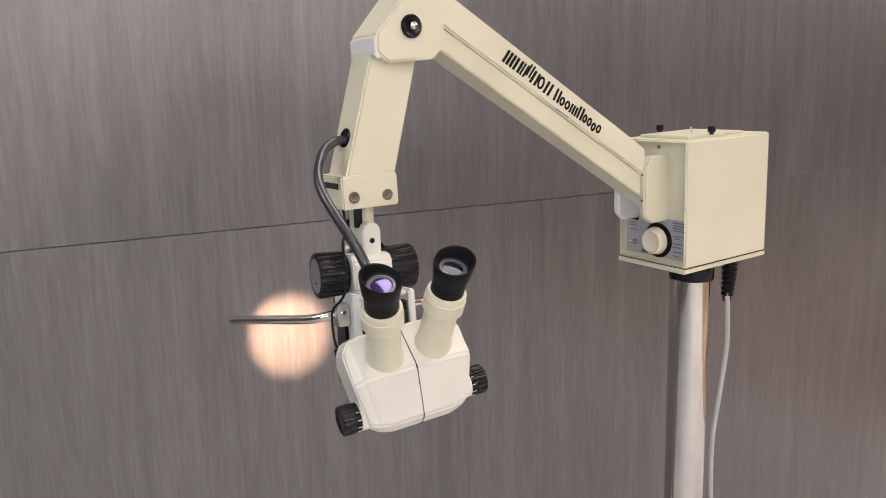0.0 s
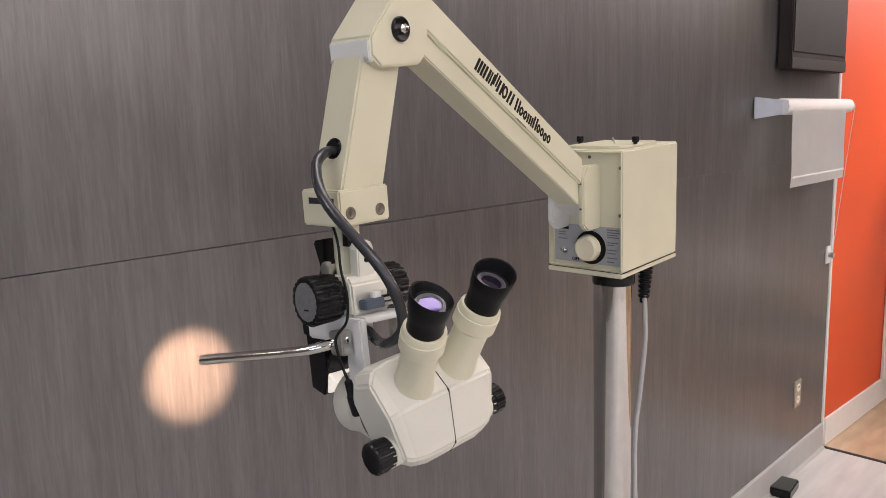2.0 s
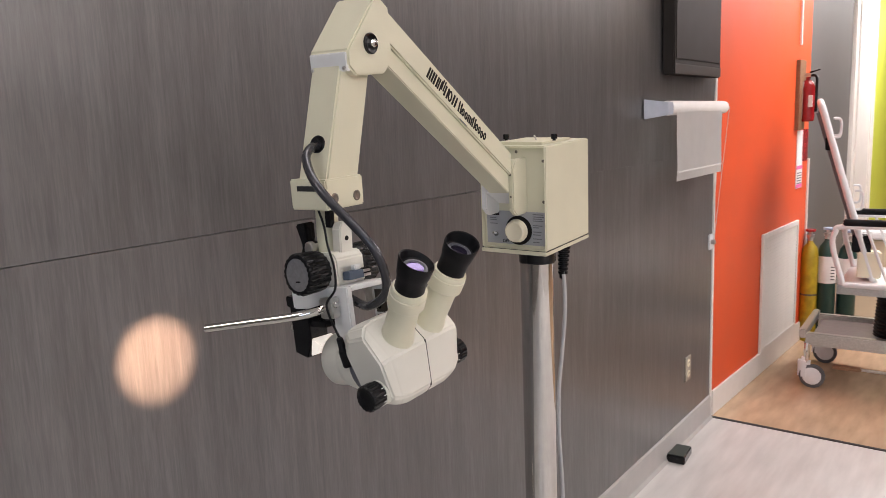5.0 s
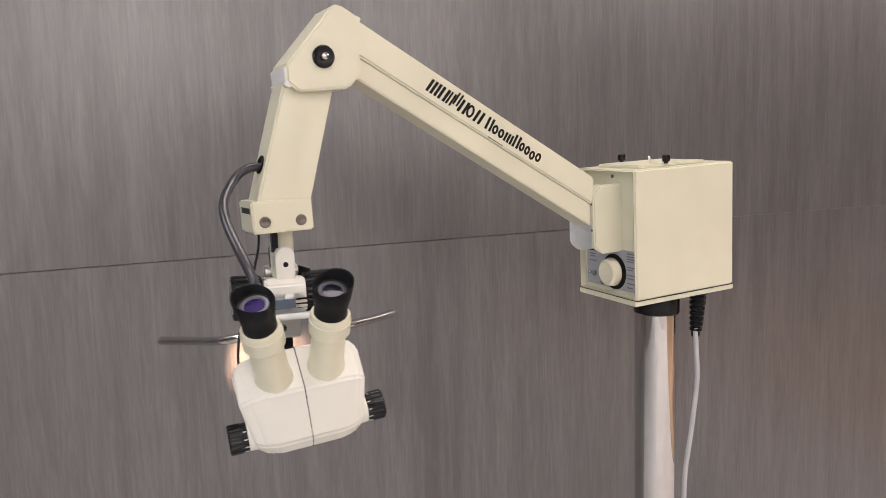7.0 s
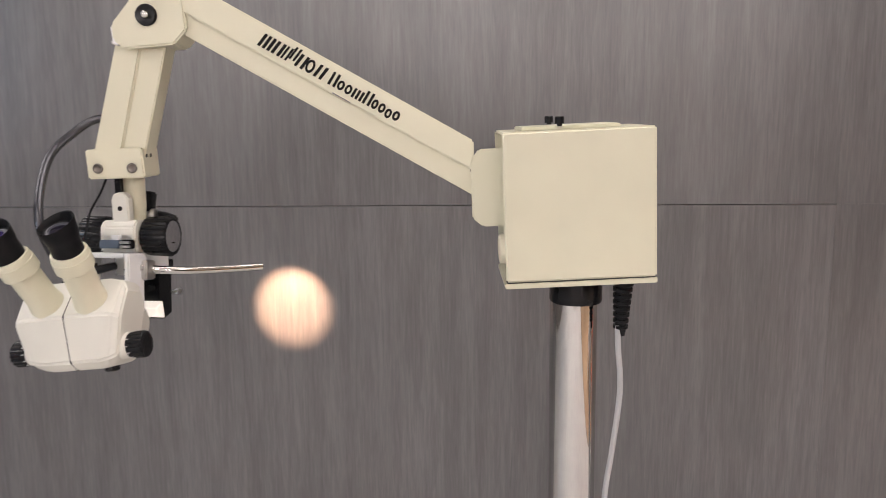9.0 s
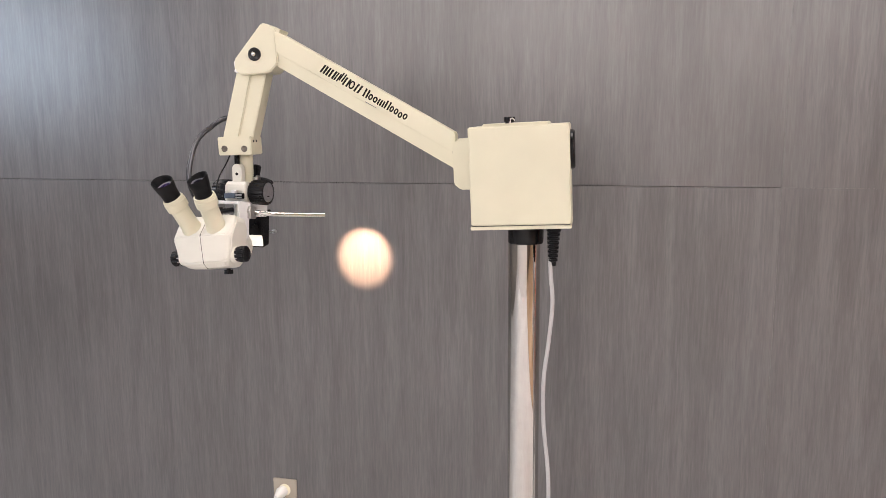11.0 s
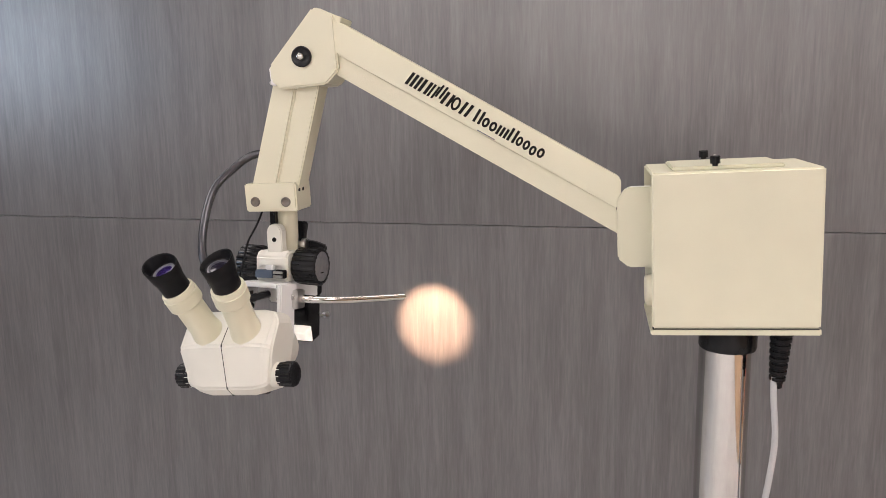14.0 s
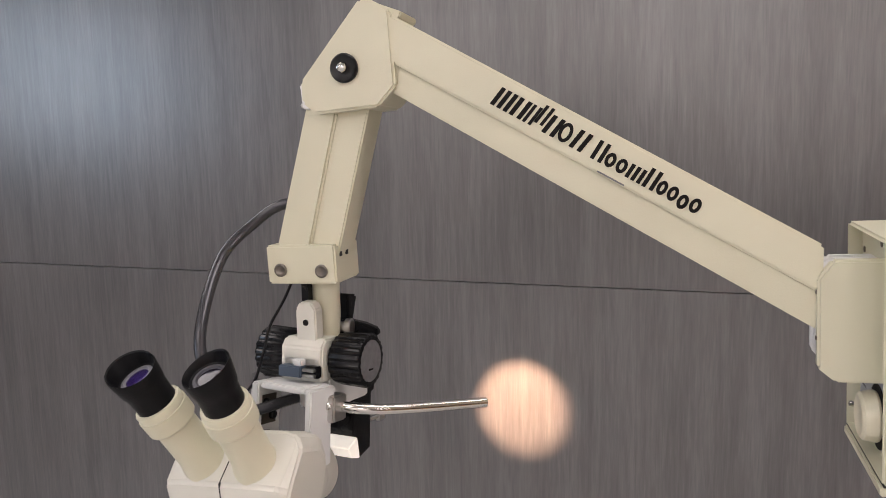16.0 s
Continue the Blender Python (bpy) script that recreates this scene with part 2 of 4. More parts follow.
def part(name, bm, mat, parent=None, label="", bevel=0.0, seg=2, m=None):
    """Links a bmesh as one mesh object; m: its pose under its parent."""
    bmesh.ops.recalc_face_normals(bm, faces=bm.faces)
    if bevel:
        edges = [e for e in bm.edges if len(e.link_faces) == 2 and e.calc_face_angle(0) > 0.35]
        bmesh.ops.bevel(bm, geom=edges, offset=bevel, segments=seg, affect="EDGES", clamp_overlap=True)
    me = bpy.data.meshes.new(name)
    bm.to_mesh(me)
    bm.free()
    me.shade_smooth()
    me.set_sharp_from_angle(angle=radians(32))
    me.materials.append(mat)
    ob = new(name, me)
    if parent:
        ob.parent = parent
    if m is not None:
        ob.matrix_local = m
    return tagged(ob, label) if label else ob


def thing(name, m, label, category, group=""):
    ob = new(name)
    ob.empty_display_size = 0.05
    ob.matrix_world = m
    return tagged(ob, label, category, group)


def B():
    return bmesh.new()


def slab(name, x0, x1, y0, y1, z0, z1, mat, label="", category="", parent=None, kind="structure", bevel=0.0):
    bm = box(B(), ((x0 + x1) / 2, (y0 + y1) / 2, (z0 + z1) / 2), (x1 - x0, y1 - y0, z1 - z0))
    ob = part(name, bm, mat, parent, bevel=bevel)
    return tagged(ob, label, category, kind=kind) if not parent else ob


# ---- the room ----
WALL = 1.615
XE = 3.905
slab("floor", -3.1, 3.905, -4.1, 1.75, -0.12, 0.0, FLOOR_GREY, "pale grey mottled vinyl plank floor", "floor")
slab("floor_2", 3.925, 24, -4.1, 1.9, -0.12, 0.0, FLOOR_TAN, "polished tan board floor", "floor")
slab("trim_threshold", 3.905, 3.925, -4.1, 1.63, -0.12, 0.003, DARK_GAP, "dark threshold strip between two floors", "threshold")
slab("ceiling", -3.1, 24, -4.1, 1.9, CEILING, CEILING + 0.1, PLASTER, "plain white ceiling", "ceiling")
# South wall is unseen, split bright and dark to shape the laminate's reflections.
slab("wall_south", -3.1, 4.3, -4.1, -4.0, 0, CEILING, PLASTER, "unseen white plaster wall, kept bright for reflections", "wall")
slab("wall_south_2", 4.3, 24, -4.1, -4.0, 0, CEILING, TAN_WALL, "unseen tan wall across the room, darkened for reflections", "wall")
slab("wall_east", 23.9, 24, -4.0, 1.9, 0, CEILING, GREY_WALL, "dark grey far end wall", "wall")
# Unseen west wall closes the room; its tone is lowered to cut bounce.
slab("wall_west", -3.1, -3.0, -4.0, -2.2, 0, CEILING, GREY_BEIGE, "grey-beige side wall with a window", "wall")
slab("wall_west_2", -3.1, -3.0, -0.6, 1.75, 0, CEILING, GREY_BEIGE, "grey-beige side wall beside the window", "wall")
slab("wall_west_3", -3.1, -3.0, -2.2, -0.6, 0, 1.6, GREY_BEIGE, "grey-beige wall under the window", "wall")
slab("wall_west_4", -3.1, -3.0, -2.2, -0.6, 2.6, CEILING, GREY_BEIGE, "grey-beige wall over the window", "wall")

wall_north = slab("wall_north", -3.0, XE, WALL + 0.008, 1.75, 0, CEILING, DARK_GAP, "grey wood-grain laminate panel wall with dark joints", "wall")
# the level joint stands open over the two western boards and is closed tight over the eastern one
for x0, x1, gap in ((-3.0, -0.5, 0.0007), (-0.5, 1.94, 0.0007), (1.94, XE, 0.0001)):
    for z0, z1 in ((0.0, 1.325 - gap), (1.325 + gap, CEILING)):
        bm = box(B(), ((x0 + x1) / 2, WALL + 0.004, (z0 + z1) / 2), (x1 - x0 - 0.0003, 0.008, z1 - z0))
        part("panel", bm, LAMINATE, wall_north)
bm = loft(B(), [[(x, WALL, 0.0), (x, WALL - 0.022, 0.0), (x, WALL - 0.012, 0.014), (x, WALL - 0.009, 0.112), (x, WALL - 0.004, 0.118), (x, WALL, 0.118)] for x in (-3.0, XE)])
tagged(part("baseboard", bm, BASE_GREY), "light grey cove baseboard along the laminate wall", "baseboard", kind="structure")
slab("trim_corner", XE, 3.93, WALL - 0.006, 1.75, 0.0, CEILING, TRIM, "narrow white edge strip between wall colours", "trim", bevel=0.002)
# orange wall runs on at a slight turn
TURN2 = -2.42
W2 = pose(3.93, WALL, 0, 0, 0, TURN2)


def on_w2(bm):
    tf(bm, bm.verts, W2)
    return bm


tagged(part("wall_orange", on_w2(box(B(), (0.83, 0.06, CEILING / 2), (1.66, 0.12, CEILING))), ORANGE), "bright orange painted wall", "wall", kind="structure")
tagged(part("baseboard_2", on_w2(box(B(), (0.83, -0.006, 0.065), (1.66, 0.012, 0.13))), TRIM, bevel=0.003), "white baseboard under the orange wall", "baseboard", kind="structure")
tagged(part("trim_orange_end", on_w2(box(B(), (1.672, 0.045, 0.6), (0.022, 0.11, 1.2))), TRIM), "white edge strip at the wall end", "trim", kind="structure")
WX = 1.66
slab("wall_recess", 5.55, 7.75, WX, 1.85, 0, CEILING, GREY_WALL, "dark grey wall beyond the orange wall", "wall")
slab("door_casing", 7.75, 8.95, WX - 0.03, 1.85, 0, CEILING, TRIM, "broad white door casing", "trim", bevel=0.01)
for k, dx in enumerate((0.14, 0.92, 1.06)):
    slab("trim_casing", 7.75 + dx, 7.79 + dx, WX - 0.045, WX - 0.03, 0, CEILING, TRIM, "raised white casing moulding", "trim")
x = 8.95
for wide, mat_, word in ((3.95, GREEN, "lime green"), (4.0, PURPLE, "lilac"), (2.7, AMBER, "amber"), (1.7, BLUE, "dusty blue"), (1.5, RED, "red")):
    slab("wall_" + word.split()[-1], x, x + wide, WX - 0.02, 1.85, 0, CEILING, mat_, word + " painted wall stretch", "wall")
    x += wide
slab("wall_far", x, 23.9, WX - 0.02, 1.85, 0, CEILING, GREY_WALL, "dark grey far wall", "wall")
# ---- the colposcope on its pole ----
colposcope = thing("colposcope", pose(1.417, 1.148, 0), "cream-enamelled medical colposcope on a chrome pole beside the laminate wall", "microscope")
BASE = colposcope.matrix_world.inverted()


def here(m):
    """A pose in the room, as seen from the colposcope's foot."""
    return BASE @ m


part("pole", lathe(B(), (0.003, 0, 0), (-0.0045, 0, 1), [(0, 0.0303), (1.262, 0.0303)], 64), CHROME, colposcope, "polished chrome pole")
part("collar", lathe(B(), (0, 0, 1.25), (0, 0, 1), [(0, 0.0325), (0.003, 0.0335), (0.036, 0.0335), (0.042, 0.031)], 40), BLACK, colposcope, "black plastic collar")

# control box
D = here(pose(1.415, 1.146, 1.287, 1.0, -2.2, 3.3))
bm = box(B(), (-0.00175, 0, 0.0936), (0.1795, 0.1264, 0.1780))
bmesh.ops.bevel(bm, geom=list(bm.edges), offset=0.0022, segments=3, affect="EDGES", clamp_overlap=True)
front = min(bm.faces, key=lambda f: f.calc_center_median().x)
bmesh.ops.inset_region(bm, faces=[front], thickness=0.0003, depth=0.0)
deep = bmesh.ops.extrude_discrete_faces(bm, faces=[front])["faces"][0]
bmesh.ops.translate(bm, verts=list(deep.verts), vec=(0.0110, 0, 0))
cbox = part("control_box", bm, CREAM, colposcope, "cream sheet-metal cover, open in front", m=D)
FX = Matrix.Translation((0.0052, 0, 0))
part("bottom_tray", box(B(), (-0.0022, 0, 0.0005), (0.1814, 0.1266, 0.0070)), CREAM, cbox, bevel=0.0012)
part("tray_gap", box(B(), (-0.0022, 0, 0.0042), (0.1770, 0.1256, 0.0010)), DARK_GAP, cbox)
part("top_plate", box(B(), (-0.008, 0, 0.1845), (0.118, 0.092, 0.005)), CREAM, cbox, bevel=0.0015)
part("front_plate", box(B(), (-0.0832, 0, 0.0935), (0.004, 0.1226, 0.170)), PALE, cbox, "pale grey front plate", bevel=0.0008, m=FX)
for y in (-0.047, 0.047):
    s = part("thumb_screw", lathe(B(), (-0.022, y, 0.1865), (0, 0, 1), [(0, 0.003), (0.003, 0.003), (0.003, 0.0055), (0.0105, 0.0055), (0.0115, 0.0045)], 24, 8, 0.06), BLACK, cbox, "black thumb screw")
bm = sweep(B(), [(-0.02, -0.012, 0.186), (-0.02, -0.010, 0.193), (-0.016, -0.006, 0.195), (-0.012, -0.004, 0.191)], 0.0012, 8)
part("wire_hook", bm, STEEL, cbox)
panel = part("control_panel", box(B(), (-0.0862, 0, 0.041), (0.0018, 0.114, 0.058)), PANEL_GREY, cbox, "grey printed control panel", bevel=0.0004, m=FX)
part("dial_scale", lathe(B(), (-0.0871, -0.006, 0.037), (-1, 0, 0), [(0, 0.0255), (0.0008, 0.0255)], 48), INK, cbox, "black crescent dial scale", m=FX)
dial = part("dial", lathe(B(), (-0.0878, -0.004, 0.0365), (-1, 0, 0), [(0, 0.0195), (0.002, 0.0205), (0.011, 0.0188), (0.0125, 0.0172), (0.0132, 0.0155), (0.0122, 0.013)], 48, 24, 0.02), KNOB_IVORY, cbox, "ivory plastic dial knob", m=FX)
part("switch", lathe(B(), (-0.0870, 0.038, 0.028), (-1, 0, 0.35), [(0, 0.004), (0.003, 0.004), (0.003, 0.0018), (0.012, 0.0024), (0.013, 0.0012)], 16), CHROME, cbox, "small chrome toggle switch", m=FX)
# printed rows too small to read
for z, y0, w, h in ((0.064, 0.050, 0.018, 0.0042), (0.057, 0.050, 0.012, 0.0014), (0.0535, 0.050, 0.013, 0.0014), (0.047, 0.050, 0.015, 0.0014)):
    part("print_bar", box(B(), (-0.0873, y0 - w / 2, z), (0.0006, w, h)), INK if h > 0.003 else GREY_INK, cbox, m=FX)
for k, (z, w) in enumerate(((0.066, 0.02), (0.062, 0.021), (0.0585, 0.017), (0.055, 0.02), (0.047, 0.018), (0.0435, 0.012), (0.036, 0.016), (0.031, 0.014), (0.024, 0.016), (0.018, 0.012))):
    part("print_bar", box(B(), (-0.0873, -0.0335 - w / 2, z), (0.0006, w, 0.0015)), GREY_INK, cbox, m=FX)
font = bpy.data.curves.new("off_word", "FONT")
font.body, font.size, font.extrude = "OFF", 0.0075, 0.0003
tmp = new("off_word", font)
deps = bpy.context.evaluated_depsgraph_get()
me = bpy.data.meshes.new_from_object(tmp.evaluated_get(deps))
bpy.data.objects.remove(tmp)
bpy.data.curves.remove(font)
me.materials.clear()
me.materials.append(INK)
word = new("off_lettering", me)
word.parent = cbox
word.matrix_local = FX @ Matrix.Translation((-0.0874, 0.026, 0.0145)) @ pose(0, 0, 0, 90, 0, -90)
for y, z in ((-0.054, 0.157), (-0.054, 0.088), (0.052, 0.088), (-0.004, 0.172), (0.052, 0.160)):
    part("screw", lathe(B(), (-0.0852, y, z), (-1, 0, 0), [(0, 0.0026), (0.0012, 0.0026), (0.0016, 0.0016)], 16), SCREW, cbox, m=FX)
part("rear_knob", lathe(B(), (0.087, 0.0, 0.135), (1, 0, 0), [(0, 0.036), (0.006, 0.036), (0.009, 0.033)], 36), BLACK, cbox, "black disc on the rear face")
# strain relief and mains cable
bm = B()
rings, t = [(0, 0.0135), (0.013, 0.0135), (0.015, 0.0118)], 0.015
for k in range(7):
    r = 0.0122 - 0.0005 * k
    rings += [(t, r * 0.78), (t + 0.0028, r * 0.78), (t + 0.0028, r), (t + 0.0066, r)]
    t += 0.0080
rings += [(t, 0.0068), (t + 0.008, 0.0062)]
part("strain_relief", lathe(bm, (0.056, -0.028, 0.002), (-0.06, 0.03, -1), rings, 20), RUBBER, cbox, "ribbed black cable strain relief")
bm = sweep(B(), [(1.4665, 1.121, 1.225), (1.468, 1.12, 1.195), (1.472, 1.122, 1.14), (1.465, 1.126, 1.06), (1.457, 1.129, 0.99), (1.458, 1.13, 0.90), (1.469, 1.13, 0.78), (1.468, 1.13, 0.6), (1.462, 1.128, 0.3), (1.46, 1.125, 0.1), (1.49, 1.12, 0.012), (1.62, 1.17, 0.0045), (1.8, 1.4, 0.0045)], 0.0038, 10, 8)
part("mains_cable", bm, CABLE, colposcope, "light grey mains cable", m=BASE)

# boom arm, elbow and drop arm lie in one upright plane
A = here(pose(0.91, 1.0778, 0, 0, 0, 6.1))
A2 = here(pose(0.91, 1.078, 0, 0, 0, 5.0))
upper = [(0.03, 1.6525), (0.380, 1.4556), (0.380, 1.4176), (0.03, 1.6127)]
lower = [(0.03, 1.6140), (0.3785, 1.4198), (0.3785, 1.3890), (0.03, 1.5877)]
boom = part("boom_arm", prism_uz(B(), upper, 0.0, 0.047), CREAM, colposcope, bevel=0.0022, m=A)
part("lower_channel", prism_uz(B(), lower, 0.0050, 0.0420), CREAM, boom, bevel=0.0015)
# the maker's dark marks on the boom, as plain bars and rings
slope = math.atan(-0.5626)
LET = Matrix.Translation((0.1245, -0.0001, 1.5700)) @ Matrix.Rotation(-slope, 4, "Y")


def mark(kind, x0, wide, z0, tall, lean):
    """One flat dark mark: two or three leaning bars, or an oval ring."""
    b_ = B()
    if kind == "ring":
        cx, cz, rows = x0 + wide / 2, z0 + tall / 2, []
        for v, k in ((0.0002, 1.0), (-0.0005, 1.0), (-0.0005, 0.0), (0.0002, 0.0)):
            rx, rz = wide / 2 - (1 - k) * 0.0028, tall / 2 - (1 - k) * 0.0030
            rows.append([b_.verts.new((cx + rx * math.cos(i * math.pi / 12), v, cz + rz * math.sin(i * math.pi / 12))) for i in range(24)])
        for r0, r1 in zip(rows, rows[1:] + rows[:1]):
            for i in range(24):
                j = (i + 1) % 24
                b_.faces.new((r0[i], r0[j], r1[j], r1[i]))
        return b_
    n = 3 if kind == "triple" else 2
    bar = wide * (0.24 if n == 3 else 0.34)
    for k in range(n):
        u0 = x0 + (wide - bar) * k / (n - 1)
        loft(b_, [[(u, v, z) for u, z in [(u0, z0), (u0 + bar, z0), (u0 + bar + lean, z0 + tall), (u0 + lean, z0 + tall)]] for v in (-0.0005, 0.0002)])
    return b_


pos = 0.0
MARKS = (("triple", 0.0175), ("pair", 0.0125), ("pair", 0.009), ("pair", 0.009), ("pair", 0.0125), ("ring", 0.0125), ("pair", 0.0125), (None, 0.007),
         ("pair", 0.0110), ("ring", 0.0100), ("ring", 0.0100), ("triple", 0.0150), ("pair", 0.0110), ("ring", 0.0092), ("ring", 0.0096), ("ring", 0.0096), ("ring", 0.0100))
for k, (kind, w) in enumerate(MARKS):
    first = k < 7
    tall = 0.0165 if first or k in (8, 12) else 0.0120
    if kind:
        part("mark", mark(kind, pos, w * 0.88, 0.004 if k == 3 else (-0.002 if k == 15 else 0.0), tall, 0.0030 if first else 0.0008), INK, boom, m=LET)
    pos += w
part("print_bar", box(B(), (0.115, -0.0002, -0.0065), (0.024, 0.0006, 0.0012)), GREY_INK, boom, m=LET)

head_poly = [(0.0135, 1.6605), (0.0220, 1.6605), (0.0405, 1.6500), (0.0433, 1.6040), (0.0445, 1.5875), (0.0285, 1.5705), (-0.0293, 1.5660), (-0.0420, 1.5765), (-0.0426, 1.5947)]
head = part("elbow_head", prism_uz(B(), head_poly, -0.0015, 0.057), CREAM, colposcope, bevel=0.0022, m=A2)
part("hood", prism_uz(B(), [(0.020, 1.6600), (0.0490, 1.6490), (0.0470, 1.6435), (0.030, 1.640)], 0.006, 0.050), CREAM, head, bevel=0.001)
part("hood_front", prism_uz(B(), [(-0.0445, 1.592), (-0.038, 1.594), (-0.036, 1.571), (-0.0425, 1.571)], 0.001, 0.056), PALE, head, bevel=0.001)
for v in (0.005, 0.052):
    part("screw", lathe(B(), (-0.042, v, 1.5745), (-1, 0, -0.2), [(0, 0.0024), (0.0025, 0.0024), (0.0035, 0.0015)], 14), STEEL, head)
cap = part("pivot_washer", lathe(B(), (-0.0006, -0.001, 1.6040), (0, -1, 0), [(0, 0.0125), (0.003, 0.0125), (0.0042, 0.0112), (0.0036, 0.0085), (0.0034, 0.004)], 36), BLACK, head, "black pivot washer")
part("pivot_bolt", lathe(B(), (-0.0006, -0.0045, 1.6040), (0, -1, 0), [(0, 0.0052), (0.004, 0.005), (0.006, 0.0038), (0.0066, 0.002)], 8), CHROME, head, "bright pivot bolt")

outer = [(-0.0424, 1.580), (-0.0114, 1.580), (-0.0475, 1.440), (-0.0813, 1.440)]
inner = [(-0.0160, 1.580), (0.0169, 1.580), (-0.0209, 1.436), (-0.0520, 1.436)]
drop_arm = part("drop_arm", prism_uz(B(), outer, 0.0105, 0.0545), CREAM, colposcope, bevel=0.0022, m=A2)
part("inner_channel", prism_uz(B(), inner, 0.0140, 0.0505), CREAM, drop_arm, bevel=0.0015)
part("hose_grommet", lathe(B(), (-0.0670, 0.0305, 1.4885), (-1, -0.05, 0.28), [(0, 0.0105), (0.0022, 0.0105), (0.003, 0.009), (0.0012, 0.007)], 28), BLACK, drop_arm, "black hose grommet")
clamp = part("clamp_block", prism_uz(B(), [(-0.0880, 1.4495), (-0.0199, 1.4512), (-0.0184, 1.4153), (-0.0863, 1.4140)], 0.0055, 0.0605), CREAM, colposcope, bevel=0.0018, m=A2)
part("slot", box(B(), (-0.0874, 0.031, 1.4390), (0.0012, 0.036, 0.0062)), DARK_GAP, clamp)
for u in (-0.0735, -0.0330):
    part("clamp_bolt", lathe(B(), (u, 0.0057, 1.427), (0, -1, 0), [(0, 0.0062), (0.0012, 0.0062), (0.0016, 0.0048), (0.0006, 0.0025)], 24), SCREW, clamp, "dark countersunk bolt")

for v in (0.0185, 0.0325):
    part("side_slot", box(B(), (-0.0195, v, 1.4435), (0.0012, 0.0055, 0.0085)), DARK_GAP, clamp)

# bracket where the boom enters the box
brk = [(-0.1275, 0.149), (-0.1168, 0.163), (-0.076, 0.163), (-0.076, 0.068), (-0.1148, 0.068), (-0.1275, 0.079)]
bracket = part("boom_bracket", prism_uz(B(), brk, -0.022, -0.012), CREAM, cbox, bevel=0.002)
part("bracket_cheek", prism_uz(B(), [(-0.1245, 0.145), (-0.112, 0.158), (-0.076, 0.158), (-0.076, 0.066), (-0.110, 0.066), (-0.117, 0.071), (-0.1242, 0.079)], 0.032, 0.042), PALE, cbox, bevel=0.002)
part("bracket_web", prism_uz(B(), [(-0.1255, 0.150), (-0.076, 0.160), (-0.076, 0.080), (-0.1255, 0.108)], -0.013, 0.033), PALE, cbox)
for z in (0.138, 0.102):
    part("bracket_screw", lathe(B(), (-0.1272, -0.017, z), (-1, 0, 0), [(0, 0.0018), (0.001, 0.0018)], 10), SCREW, cbox)

# microscope head
S = here(pose(0.8510, 0.9810, 1.231, -10, -6, -3.3))
C = [(0.040, -0.023), (0.044, 0.050), (0.036, 0.070), (0.002, 0.076), (-0.029, 0.038), (-0.0215, -0.013), (-0.010, -0.023)]
E = [(0.027, -0.010), (0.030, 0.045), (0.021, 0.060), (-0.004, 0.063), (-0.0205, 0.033), (-0.0170, -0.007), (-0.008, -0.014)]


def sect(x, poly, k=1.0):
    """A cross-section of the body, narrower towards the underside."""
    cy, cz = 0.0, 0.02
    return [(x * (1.0 - 0.23 * min(1.0, max(0.0, (0.016 - z) / 0.039))), cy + (y - cy) * k, cz + (z - cz) * k) for y, z in poly]


